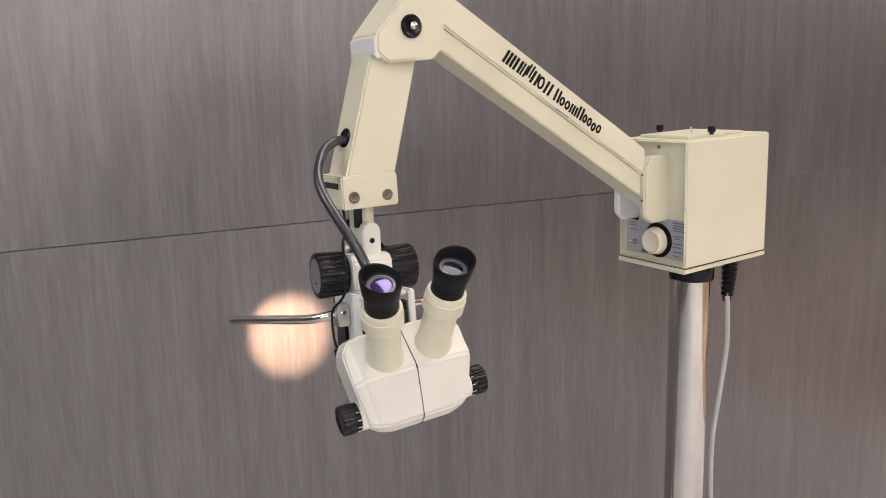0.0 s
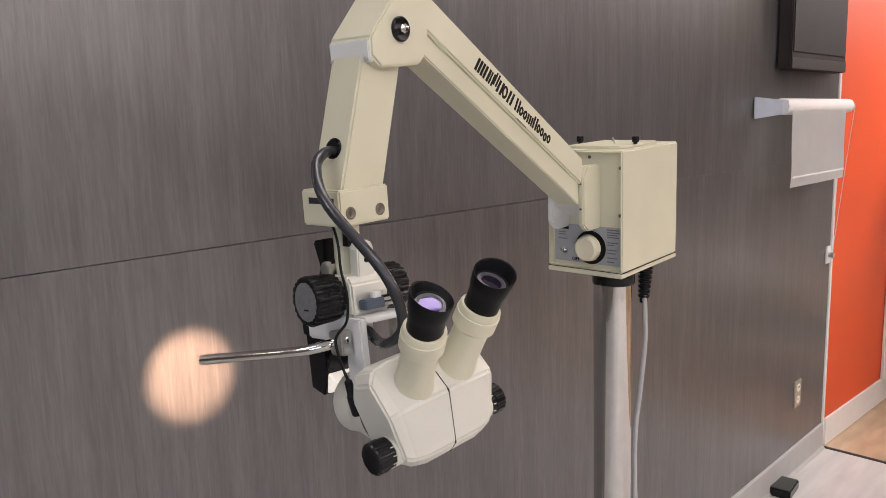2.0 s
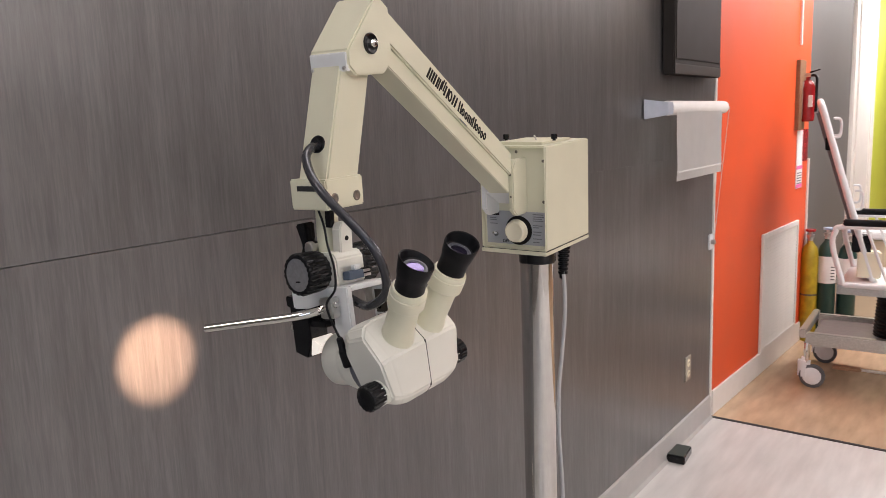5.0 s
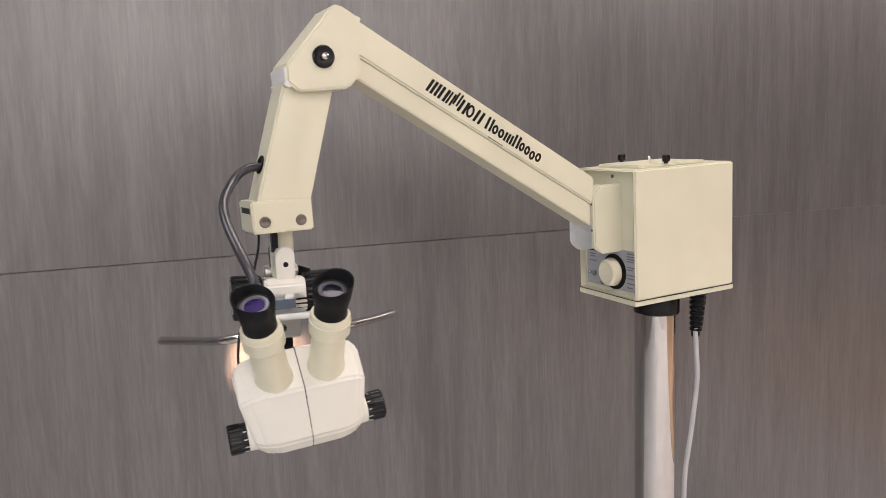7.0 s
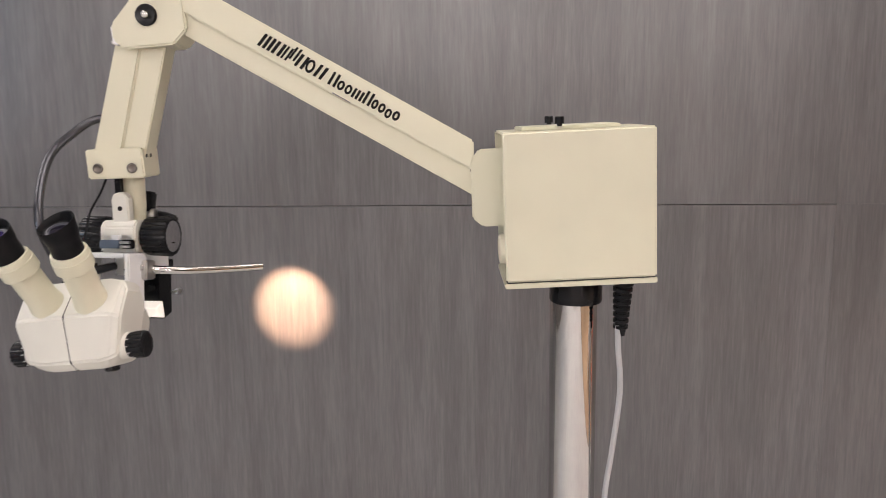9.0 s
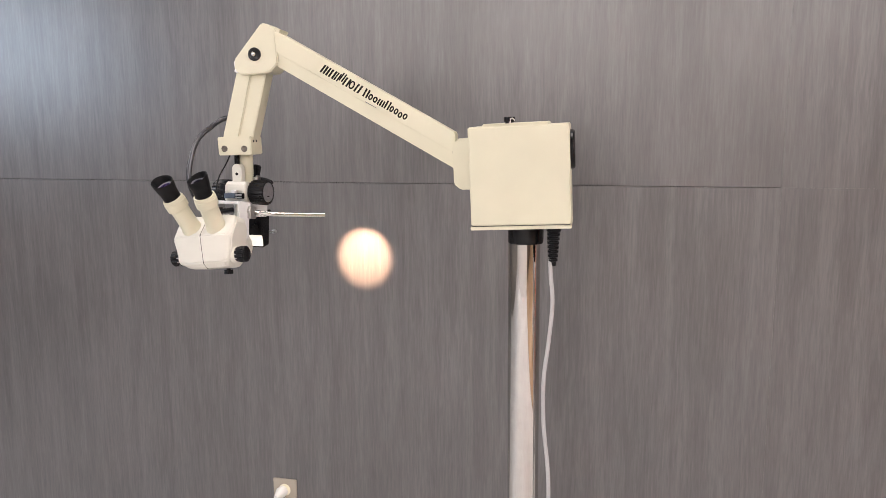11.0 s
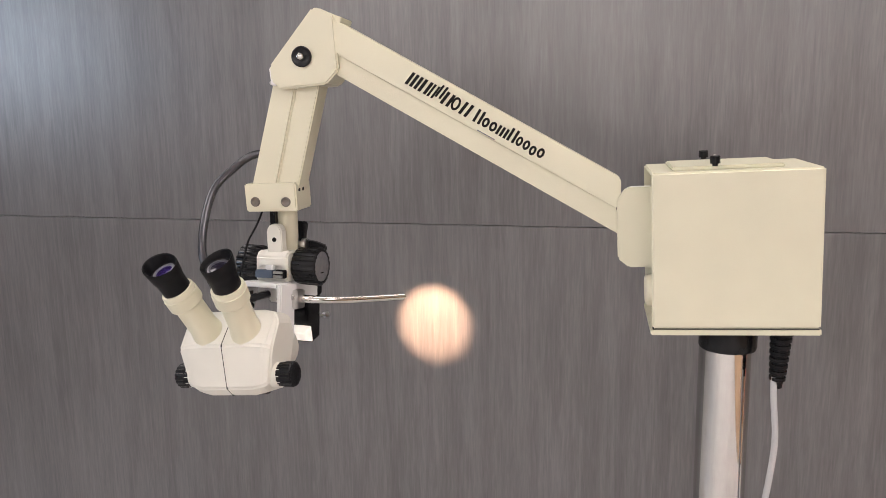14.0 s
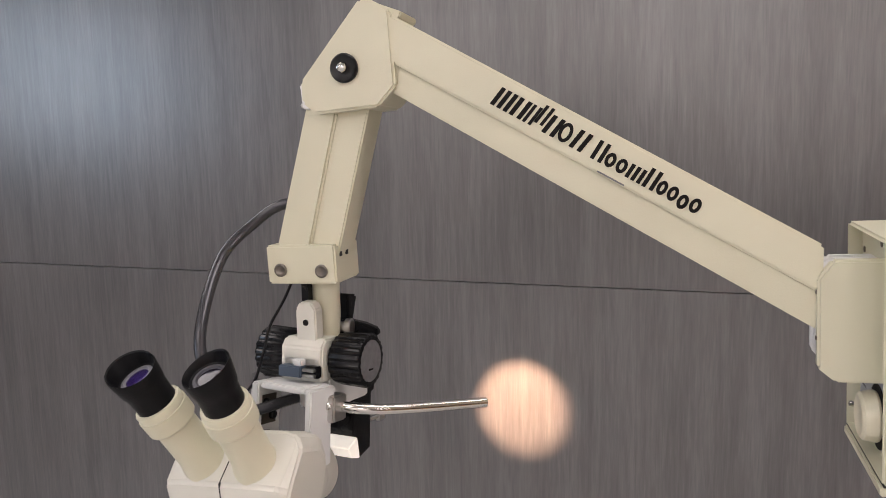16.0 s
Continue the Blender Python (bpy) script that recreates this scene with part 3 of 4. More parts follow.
F = here(pose(0.856, 1.105, 1.341, -6, 0, -3))
Y = here(pose(0.854, 1.062, 1.300, -8, 0, -8))
gasket = part("microscope_body", loft(B(), [sect(-0.0645, E), sect(-0.0545, C, 0.955), sect(-0.0480, C, 0.960), sect(-0.0425, C), sect(0.0425, C), sect(0.0480, C, 0.960), sect(0.0545, C, 0.955), sect(0.0625, E)]), WHITE_CAST, colposcope, "off-white microscope body in two halves", bevel=0.0024, seg=3, m=S)
part("body_seam", loft(B(), [sect(x, C, 1.008) for x in (-0.0005, 0.0005)]), DARK_GAP, gasket, "dark seam between the halves")
for sgn in (-1, 1):
    base, eye = Vector((0.0265 * sgn, -0.0175, 0.056)), Vector((0.037 * sgn, -0.0825, 0.1345))
    d = (eye - base).normalized()
    tube = part("eyepiece_tube", lathe(B(), base - d * 0.022, d, [(0, 0.0195), (0.020, 0.0186), (0.030, 0.0168), (0.0650, 0.0164), (0.0654, 0.0190), (0.0670, 0.0201), (0.0810, 0.0201), (0.0814, 0.0192), (0.0862, 0.0192), (0.0878, 0.0184), (0.0882, 0.0160)], 44), CREAM, colposcope, "cream-enamelled eyepiece tube", m=S)
    out = Vector((sgn, 0, 0))
    cup = part("eyecup", lathe(B(), base + d * 0.060, d, [(0, 0.0154), (0.004, 0.0162), (0.012, 0.0160), (0.022, 0.0165), (0.026, 0.0178), (0.041, 0.0194), (0.0425, 0.0190), (0.0415, 0.0179), (0.0335, 0.0156), (0.0325, 0.0136), (0.0300, 0.0130)], 44, slant=((5, 6, 7), out + Vector((0, 0.3, 0)), 0.0048 if sgn < 0 else 0.0040)), RUBBER, tube, "black rubber eyecup")
    part("lens_ring", lathe(B(), base + d * 0.0915, d, [(0, 0.0134), (0.0018, 0.0132), (0.0024, 0.0108), (0.0008, 0.0100)], 36), LENS_RING if sgn < 0 else BAND, tube)
    part("eye_lens", lathe(B(), base + d * 0.0918, d, [(0, 0.0100), (0.0008, 0.0094), (0.0011, 0.005), (0.0012, 0.001)], 32), LENS if sgn < 0 else LENS_DARK, tube, "violet-coated eye lens, reflection tint in its colour" if sgn < 0 else "dark eye lens")
    boss = part("knob_boss", lathe(B(), (0.050 * sgn, 0.0, 0.0), (sgn, 0, 0), [(0, 0.0150), (0.0098, 0.0143), (0.0108, 0.012)], 32), WHITE_CAST, gasket)
    zoom = part("zoom_knob", lathe(B(), (0.0595 * sgn, 0, 0), (sgn, 0, 0), [(0, 0.0132), (0.001, 0.0142), (0.006, 0.0142), (0.007, 0.0150), (0.0175, 0.0150), (0.019, 0.0138), (0.0175, 0.0112), (0.017, 0.004)], 72, 18, 0.055), BLACK, colposcope, "fluted black zoom knob", m=S)
    for k in range(9):
        w = radians(60 + 32 * k)
        bm = box(B(), (0.0625 * sgn, 0, 0.0143), (0.0035, 0.0007, 0.0004))
        tf(bm, bm.verts, Matrix.Rotation(w, 4, "X"))
        part("tick_mark", bm, TRIM, zoom)
    # focusing knobs
    fk = part("focus_knob", lathe(B(), (0.023 * sgn, 0, 0), (sgn, 0, 0), [(0, 0.020), (0.001, 0.0232), (0.006, 0.0244), (0.031, 0.0254), (0.0335, 0.0242), (0.034, 0.0204), (0.0328, 0.0196)], 80, 20, 0.05), BLACK, colposcope, "large fluted black focus knob", m=F)
    part("knob_disc", lathe(B(), (0.0558 * sgn, 0, 0), (sgn, 0, 0), [(0, 0.0194), (0.0009, 0.0194)], 40), DISC, fk, "grey metal knob disc")
    part("print_bar", box(B(), (0.0568 * sgn, 0, -0.008), (0.0004, 0.008, 0.0016)), INK, fk)
    # light-bar handles on the yoke
    rx = 0.813 if sgn < 0 else 0.889
    rc = part("rod_clamp", box(B(), (0, 0, 0), (0.013, 0.022, 0.024)), STEEL, colposcope, "satin metal rod clamp", bevel=0.0015, m=here(pose(rx, 1.072, 1.304, -8, 0, -4)))
    part("screw", lathe(B(), (0, -0.011, 0.003), (0, -1, 0), [(0, 0.0038), (0.002, 0.0036), (0.0028, 0.0024)], 16), CHROME, rc)
    bar = [(0.815, 1.0755, 1.3045), (0.803, 1.078, 1.303), (0.787, 1.092, 1.2985), (0.772, 1.115, 1.2945), (0.750, 1.149, 1.290), (0.7255, 1.186, 1.285)] if sgn < 0 else [(0.887, 1.0765, 1.3050), (0.903, 1.078, 1.303), (0.923, 1.087, 1.3005), (0.946, 1.106, 1.2975), (0.975, 1.132, 1.2945), (1.005, 1.159, 1.292)]
    part("handle_rod", sweep(B(), bar, 0.005, 20, 8), CHROME, colposcope, "bent chrome handle rod", m=BASE)
    xa, xb = (-0.034, -0.026) if sgn < 0 else (0.027, 0.034)
    part("yoke_cheek", loft(B(), [[(x, -0.022, 0.026), (x, 0.014, 0.026), (x, 0.010, -0.010), (x, 0.012, -0.045), (x, -0.020, -0.045)] for x in (xa, xb)]), PALE, colposcope, "pale cast yoke cheek", bevel=0.0015, m=Y)

bm = lathe(B(), (-0.002, 0.040, 0.023), (-0.05, 1, 0), [(0, 0.045), (0.002, 0.0472), (0.012, 0.0472), (0.014, 0.045)], 56)
bmesh.ops.bisect_plane(bm, geom=[*bm.verts, *bm.edges, *bm.faces], plane_co=(-0.024, 0, 0), plane_no=(1, 0, 0), clear_outer=True)
bmesh.ops.holes_fill(bm, edges=[e for e in bm.edges if e.is_boundary])
part("objective_band", bm, BAND, colposcope, "dark grey band behind the body", m=S)
part("objective_drum", lathe(B(), (-0.004, 0.040, 0.021), (-0.10, 1, 0), [(0, 0.0395), (0.014, 0.0395), (0.031, 0.0385), (0.043, 0.0350), (0.046, 0.0325), (0.070, 0.0315), (0.073, 0.0295), (0.071, 0.027), (0.062, 0.0262)], 64), WHITE_CAST, colposcope, "off-white objective drum", m=S)
part("objective_lens", lathe(B(), (-0.0103, 0.1025, 0.021), (-0.10, 1, 0), [(0, 0.0264), (0.0006, 0.022), (0.001, 0.015), (0.0012, 0.002)], 40), LENS_DARK, colposcope, "dark objective lens", m=S)
part("lock_screw", lathe(B(), (-0.006, 0.066, -0.018), (0, 0, -1), [(0, 0.004), (0.007, 0.004), (0.007, 0.0085), (0.014, 0.009), (0.0155, 0.0075)], 28, 10, 0.05), BLACK, colposcope, "black underside lock screw", m=S)
yoke = part("yoke", box(B(), (0, -0.002, 0.0235), (0.052, 0.034, 0.006)), PALE, colposcope, "pale yoke plate over the drum", bevel=0.0015, m=Y)
for sx in (-1, 1):
    part("bolt_plate", box(B(), (0.0262 * sx, -0.006, 0.000), (0.0012, 0.020, 0.028)), BRASSY, yoke, "dull bronze plate inside the cheek", bevel=0.0005)
    for dy, dz, rr in ((-0.011, 0.007, 0.0034), (-0.002, -0.006, 0.0042)):
        part("set_screw", lathe(B(), (0.0258 * sx, dy, dz), (-sx, 0, 0), [(0, rr), (0.003, rr), (0.004, rr * 0.7)], 14), BLACK, yoke)
fblock = part("focus_block", box(B(), (0, 0.019, -0.007), (0.040, 0.098, 0.022)), PALE, colposcope, "pale focusing block", bevel=0.002, m=F)
part("rack_block", loft(B(), [[(x, -0.030, -0.019), (x, -0.030, 0.012), (x, -0.024, 0.020), (x, 0.018, 0.020), (x, 0.026, -0.019)] for x in (-0.0225, 0.0225)]), WHITE_CAST, fblock, bevel=0.002)
part("slide_block", box(B(), (0, 0.030, -0.034), (0.034, 0.075, 0.031)), PALE, fblock, bevel=0.002)
plug = part("small_plug", box(B(), (-0.004, -0.037, -0.0085), (0.024, 0.012, 0.010)), BLUE_PLUG, colposcope, "small blue-grey lamp plug", bevel=0.001, m=F)
for dz in (-0.0035, 0.0015):
    part("plug_pin", box(B(), (0.0145, -0.037, -0.008 + dz), (0.013, 0.008, 0.003)), STEEL, plug, bevel=0.0006)
part("plug_socket", box(B(), (0.016, -0.034, -0.0085), (0.014, 0.007, 0.011)), BLACK, plug, bevel=0.001)
part("plug_clip", box(B(), (0.002, -0.036, -0.0005), (0.010, 0.008, 0.006)), PALE, plug, bevel=0.001)

# stem, tilt joint and lever between clamp and head, all upright
stem = part("stem", lathe(B(), (0, 0, 0), (0, 0, 1), [(0, 0.0120), (0.018, 0.0135), (0.056, 0.0135)], 32), CREAM, colposcope, "cream round stem", m=here(pose(0.860, 1.116, 1.360)))
part("hinge_plate", loft(B(), [[(-0.0135, y, -0.006), (0.0075, y, -0.006), (0.0075, y, 0.030), (0.003, y, 0.037), (-0.009, y, 0.037), (-0.0135, y, 0.030)] for y in (-0.034, -0.020)]), WHITE_CAST, stem, bevel=0.0015)
part("hinge_hole", lathe(B(), (-0.003, -0.0338, 0.018), (0, -1, 0), [(0, 0.003), (0.0006, 0.003)], 14), INK, stem)
part("dark_rail", box(B(), (-0.011, -0.016, 0.044), (0.007, 0.008, 0.026)), BLACK, stem)
for sx in (-1, 1):
    part("tilt_screw", lathe(B(), (0, 0.014, 0.004), (sx, 0.1, 0), [(0, 0.005), (0.013, 0.005), (0.013, 0.0085), (0.018, 0.0085), (0.019, 0.007)], 20), STEEL, stem, "bright tilt screw")
bm = loft(B(), [[(x, 0.012, -0.014), (x, 0.045, -0.014), (x, 0.039, 0.004), (x, 0.050, 0.030), (x, 0.030, 0.034), (x, 0.029, 0.008), (x, 0.014, 0.002)] for x in (-0.008, 0.008)])
loft(bm, [[(x, y0, z0 - h), (x, y0 + 0.010, z0 - h), (x, y0 + 0.010, z0 + h), (x, y0, z0 + h)] for x, y0, z0, h in ((-0.004, 0.022, -0.002, 0.010), (0.012, 0.022, 0.000, 0.009), (0.026, 0.024, 0.001, 0.0055), (0.040, 0.026, -0.003, 0.0040))])
part("tilt_lever", bm, BLACK, stem, "black tilt-lock lever", bevel=0.002)

# lamp under the block
L = here(pose(0.859, 1.157, 1.262, -6, 0, -4) @ Matrix.Translation((0, -0.184, -0.064)))
lamp = part("lamp_housing", loft(B(), [[(x, 0.168, 0.098), (x, 0.209, 0.103), (x, 0.209, 0.090), (x, 0.203, 0.088), (x, 0.203, 0.030), (x, 0.180, 0.024), (x, 0.168, 0.045)] for x in (-0.014, 0.014)]), BLACK, colposcope, "black lamp housing", bevel=0.0012, m=L)
part("lamp_window", loft(B(), [[(x, 0.174, 0.027), (x, 0.159, 0.031), (x, 0.151, 0.042), (x, 0.168, 0.050)] for x in (-0.013, 0.019)]), LAMP_GLOW, lamp, "lit white lamp window", bevel=0.001)
part("lamp_bracket", box(B(), (0, 0.156, 0.068), (0.022, 0.03, 0.008)), BLACK, lamp, bevel=0.001)
part("lamp_screw", lathe(B(), (0.003, 0.203, 0.056), (0.25, 1, 0), [(0, 0.0018), (0.024, 0.0018), (0.024, 0.0042), (0.031, 0.0042)], 16), STEEL, lamp, "small steel thumb screw")

# hose and thin wire
part("hose", sweep(B(), [(0.846, 1.104, 1.4865), (0.825, 1.099, 1.485), (0.806, 1.087, 1.471), (0.791, 1.051, 1.440), (0.807, 0.995, 1.380), (0.823, 0.993, 1.332), (0.825, 1.022, 1.309), (0.848, 1.075, 1.308)], 0.0051, 18, 10), HOSE, colposcope, "thick dark grey hose", m=BASE)
part("thin_wire", sweep(B(), [(-0.004, 0.090, 0.212), (-0.010, 0.078, 0.185), (-0.020, 0.068, 0.160), (-0.024, 0.062, 0.135), (-0.032, 0.060, 0.112), (-0.045, 0.064, 0.100), (-0.050, 0.060, 0.088), (-0.054, 0.050, 0.070), (-0.053, 0.046, 0.055)], 0.0014, 8, 8), RUBBER, colposcope, "thin black lamp wire", m=S)
part("wire_plug", lathe(B(), (-0.054, 0.0475, 0.062), (0.06, 0.02, -1), [(0, 0.0022), (0.002, 0.0038), (0.014, 0.0042), (0.016, 0.0055), (0.034, 0.0052), (0.036, 0.004)], 18), RUBBER, colposcope, "black wire plug", m=S)

spot = bpy.data.lights.new("scope_lamp", "SPOT")
spot.energy, spot.color, spot.spot_size, spot.spot_blend, spot.shadow_soft_size = 108, (1.0, 0.60, 0.39), radians(22.6), 0.75, 0.006
beam = new("scope_lamp", spot)
src = (here(Matrix()).inverted() @ L @ Vector((0.0, 0.230, 0.045)))
beam.matrix_world = look(src, (0.920, 1.615, 1.127))
tagged(beam, kind="structure")
# ---- things along the wall ----


def outlet(x, z, plugged):
    ob = thing("wall_outlet", pose(x, WALL, z), "beige double wall outlet" + (" with a white plug" if plugged else " low on the laminate wall"), "outlet")
    part("cover_plate", box(B(), (0, -0.003, 0), (0.072, 0.006, 0.116)), material("beige cover", (0.36, 0.32, 0.26), 0.4, vary=0.03), ob, bevel=0.0018)
    for dz in (0.026, -0.026):
        bm = lathe(B(), (0, -0.0055, dz), (0, -1, 0), [(0, 0.0175), (0.002, 0.0175), (0.0026, 0.0165)], 24)
        s = part("socket", bm, KNOB_IVORY, ob)
        for dx in (-0.006, 0.006):
            part("slot", box(B(), (dx, -0.0083, dz + 0.003), (0.002, 0.001, 0.008)), INK, s)
    part("screw", lathe(B(), (0, -0.006, 0), (0, -1, 0), [(0, 0.003), (0.001, 0.0025)], 10), STEEL, ob)
    if plugged:
        p = part("plug", lathe(B(), (-0.004, -0.008, 0.024), (-0.12, -1, -0.1), [(0, 0.015), (0.012, 0.016), (0.024, 0.012), (0.034, 0.0075), (0.040, 0.006)], 24), TRIM, ob, "white mains plug")
        part("cord", sweep(B(), [(-0.008, -0.045, 0.020), (-0.014, -0.060, 0.012), (-0.024, -0.066, -0.02), (-0.028, -0.060, -0.12), (-0.02, -0.05, -0.40)], 0.0035, 10), TRIM, p)


outlet(3.583, 0.348, False)
outlet(0.666, 0.416, True)

tv = thing("wall_television", pose(3.505, 1.585, 1.668), "dark flat television hung on the laminate wall", "television")
part("cabinet", box(B(), (0, -0.004, 0.24), (0.575, 0.048, 0.48)), SCREEN, tv, bevel=0.004)
part("screen", box(B(), (0, -0.0295, 0.262), (0.545, 0.003, 0.40)), SCREEN, tv, "brown-black matt screen")
part("bezel_strip", box(B(), (0, -0.0295, 0.022), (0.57, 0.003, 0.040)), material("dark bezel", (0.045, 0.04, 0.036), 0.4), tv, bevel=0.001)
part("wall_bracket", box(B(), (0, 0.025, 0.24), (0.3, 0.012, 0.2)), BLACK, tv)

roll = thing("roller_blind", pose(3.445, 1.555, 1.536), "short white roller blind with a blue-grey end bracket", "blind")
part("blind_roll", lathe(B(), (-0.31, 0, 0), (1, 0, 0), [(0, 0.024), (0.001, 0.0285), (0.70, 0.0285), (0.705, 0.022)], 32), PAPER, roll)
part("end_bracket", loft(B(), [[(-0.405, 0.055, 0.036), (-0.405, 0.055, -0.04), (-0.36, -0.024, -0.026), (-0.36, -0.024, 0.022)], [(-0.31, 0.055, 0.03), (-0.31, 0.055, -0.03), (-0.308, -0.026, -0.024), (-0.308, -0.026, 0.022)]]), material("blue-grey plastic", (0.42, 0.45, 0.52), 0.45), roll, "blue-grey plastic end bracket", bevel=0.002)
part("end_bracket", box(B(), (0.385, 0.03, 0), (0.012, 0.05, 0.05)), BED_WHITE, roll, bevel=0.002)
bm = B()
rows = []
for k in range(13):
    z = -0.015 - 0.272 * k / 12
    rows.append([bm.verts.new((x, -0.0285 + 0.004 * math.sin(k * 0.5) * (k / 12) + 0.0012 * math.sin(x * 14 + k * 0.4), z )) for x in [(-0.275 + 0.56 * i / 10) for i in range(11)]])
for r0, r1 in zip(rows, rows[1:]):
    for i in range(10):
        bm.faces.new((r0[i], r0[i + 1], r1[i + 1], r1[i]))
bmesh.ops.solidify(bm, geom=list(bm.faces), thickness=0.0008)
sheet = part("blind_cloth", bm, PAPER, roll, "white blind cloth with a hemmed foot")
part("hem_bar", box(B(), (0.005, -0.0325, -0.252), (0.545, 0.004, 0.006)), PAPER, sheet, m=Matrix.Identity(4))

for dy in (-0.030, 0.014):
    part("bead_chain", sweep(B(), [(0.392, dy, 0.0), (0.400, dy * 0.7 + 0.013, -0.2), (0.412, dy * 0.4 + 0.028, -0.42), (0.427, dy * 0.1 + 0.042, -0.62)], 0.0013, 8, 5), BED_WHITE, roll, "thin white bead chain")
latch = thing("wall_latch", pose(3.872, WALL, 0.9), "small pale chain holder at the wall edge", "chain holder")
part("latch_plate", box(B(), (0, -0.004, 0), (0.05, 0.008, 0.075)), BED_WHITE, latch, bevel=0.002)
part("latch_knob", lathe(B(), (0, -0.008, 0), (0, -1, 0), [(0, 0.012), (0.018, 0.012), (0.02, 0.009)], 16), STEEL, latch)

fbox = thing("floor_box", pose(3.37, 1.575, 0, 0, 0, 6), "small black box on the floor by the wall", "box")
part("shell", box(B(), (0, 0, 0.017), (0.13, 0.085, 0.034)), BLACK, fbox, bevel=0.003)
part("lid", box(B(), (0, 0, 0.036), (0.122, 0.077, 0.003)), material("green-black lid", (0.02, 0.028, 0.022), 0.6), fbox, bevel=0.001)

grille = thing("return_air_grille", W2 @ pose(1.10, -0.004, 0.475), "white louvred return air grille on the orange wall", "vent")
part("frame", box(B(), (-0.345, -0.006, 0), (0.03, 0.014, 0.70)), TRIM, grille, bevel=0.002)
part("frame", box(B(), (0.345, -0.006, 0), (0.03, 0.014, 0.70)), TRIM, grille, bevel=0.002)
part("frame", box(B(), (0, -0.006, 0.335), (0.66, 0.014, 0.03)), TRIM, grille, bevel=0.002)
part("frame", box(B(), (0, -0.006, -0.335), (0.66, 0.014, 0.03)), TRIM, grille, bevel=0.002)
# Grey backing carries the shade between the slats in its colour.
part("backing", box(B(), (0, 0.001, 0), (0.66, 0.004, 0.64)), material("shaded backing", (0.30, 0.29, 0.28), 0.7), grille)
slat_mesh = None
for k in range(32):
    z = -0.31 + k * 0.02
    if slat_mesh is None:
        s = part("slat", loft(B(), [[(x, -0.001, -0.006), (x, -0.010, -0.010), (x, -0.011, -0.008), (x, -0.002, 0.006)] for x in (-0.33, 0.33)]), TRIM, grille)
        slat_mesh = s.data
    else:
        s = new("slat", slat_mesh)
        s.parent = grille
    s.location = (0, 0, z)

cabinet_ = thing("extinguisher", W2 @ pose(1.43, -0.046, 1.44) @ Matrix.Scale(0.72, 4), "red fire extinguisher hung at the end of the orange wall", "fire extinguisher")
part("cylinder", lathe(B(), (0, 0, 0), (0, 0, 1), [(0, 0.045), (0.01, 0.056), (0.29, 0.056), (0.335, 0.036), (0.35, 0.018), (0.37, 0.018)], 32), EXT_RED, cabinet_)
part("label_patch", box(B(), (-0.045, -0.034, 0.17), (0.02, 0.03, 0.10)), TRIM, cabinet_)
part("valve", box(B(), (0, 0, 0.39), (0.03, 0.05, 0.03)), STEEL, cabinet_, bevel=0.004)
part("lever", loft(B(), [[(x, -0.01, 0.40), (x, -0.09, 0.425), (x, -0.09, 0.432), (x, -0.01, 0.415)] for x in (-0.01, 0.01)]), BLACK, cabinet_)
part("discharge_hose", sweep(B(), [(0, -0.02, 0.385), (-0.03, -0.07, 0.37), (-0.05, -0.08, 0.28), (-0.05, -0.078, 0.08)], 0.011, 10), BLACK, cabinet_)
part("wall_hook", box(B(), (0, 0.055, 0.30), (0.03, 0.018, 0.03)), STEEL, cabinet_)

notice = thing("wooden_board", W2 @ pose(1.40, -0.012, 1.60), "narrow brown wooden board with a white strip", "board")
part("board", box(B(), (0, 0, 0), (0.14, 0.024, 0.42)), WOOD, notice, bevel=0.003)
part("white_strip", box(B(), (0.03, -0.014, -0.03), (0.07, 0.005, 0.22)), PAPER, notice)
for u, z, h, mm, nm in ((1.46, 1.206, 0.36, PAPER, "white notice sheet with a pink foot"), (1.575, 1.29, 0.20, EXT_RED, "red sign under the extinguisher")):
    n_ = thing("notice_sheet", W2 @ pose(u, -0.003, z), nm, "notice")
    part("sheet", box(B(), (0, 0, 0), (0.13, 0.004, h)), mm, n_)
    if mm is PAPER:
        for dz in (-0.05, -0.165):
            part("pink_print", box(B(), (0, -0.0030, dz), (0.12, 0.002, 0.022)), PINK, n_)
        for k in range(5):
            part("print_bar", box(B(), (0, -0.003, -0.085 - 0.016 * k), (0.09, 0.002, 0.006)), GREY_INK, n_)
white_strip = thing("white_batten", W2 @ pose(1.40, -0.006, 2.05), "thin white batten on the orange wall", "batten")
part("batten", box(B(), (0, 0, 0), (0.02, 0.01, 0.30)), TRIM, white_strip)


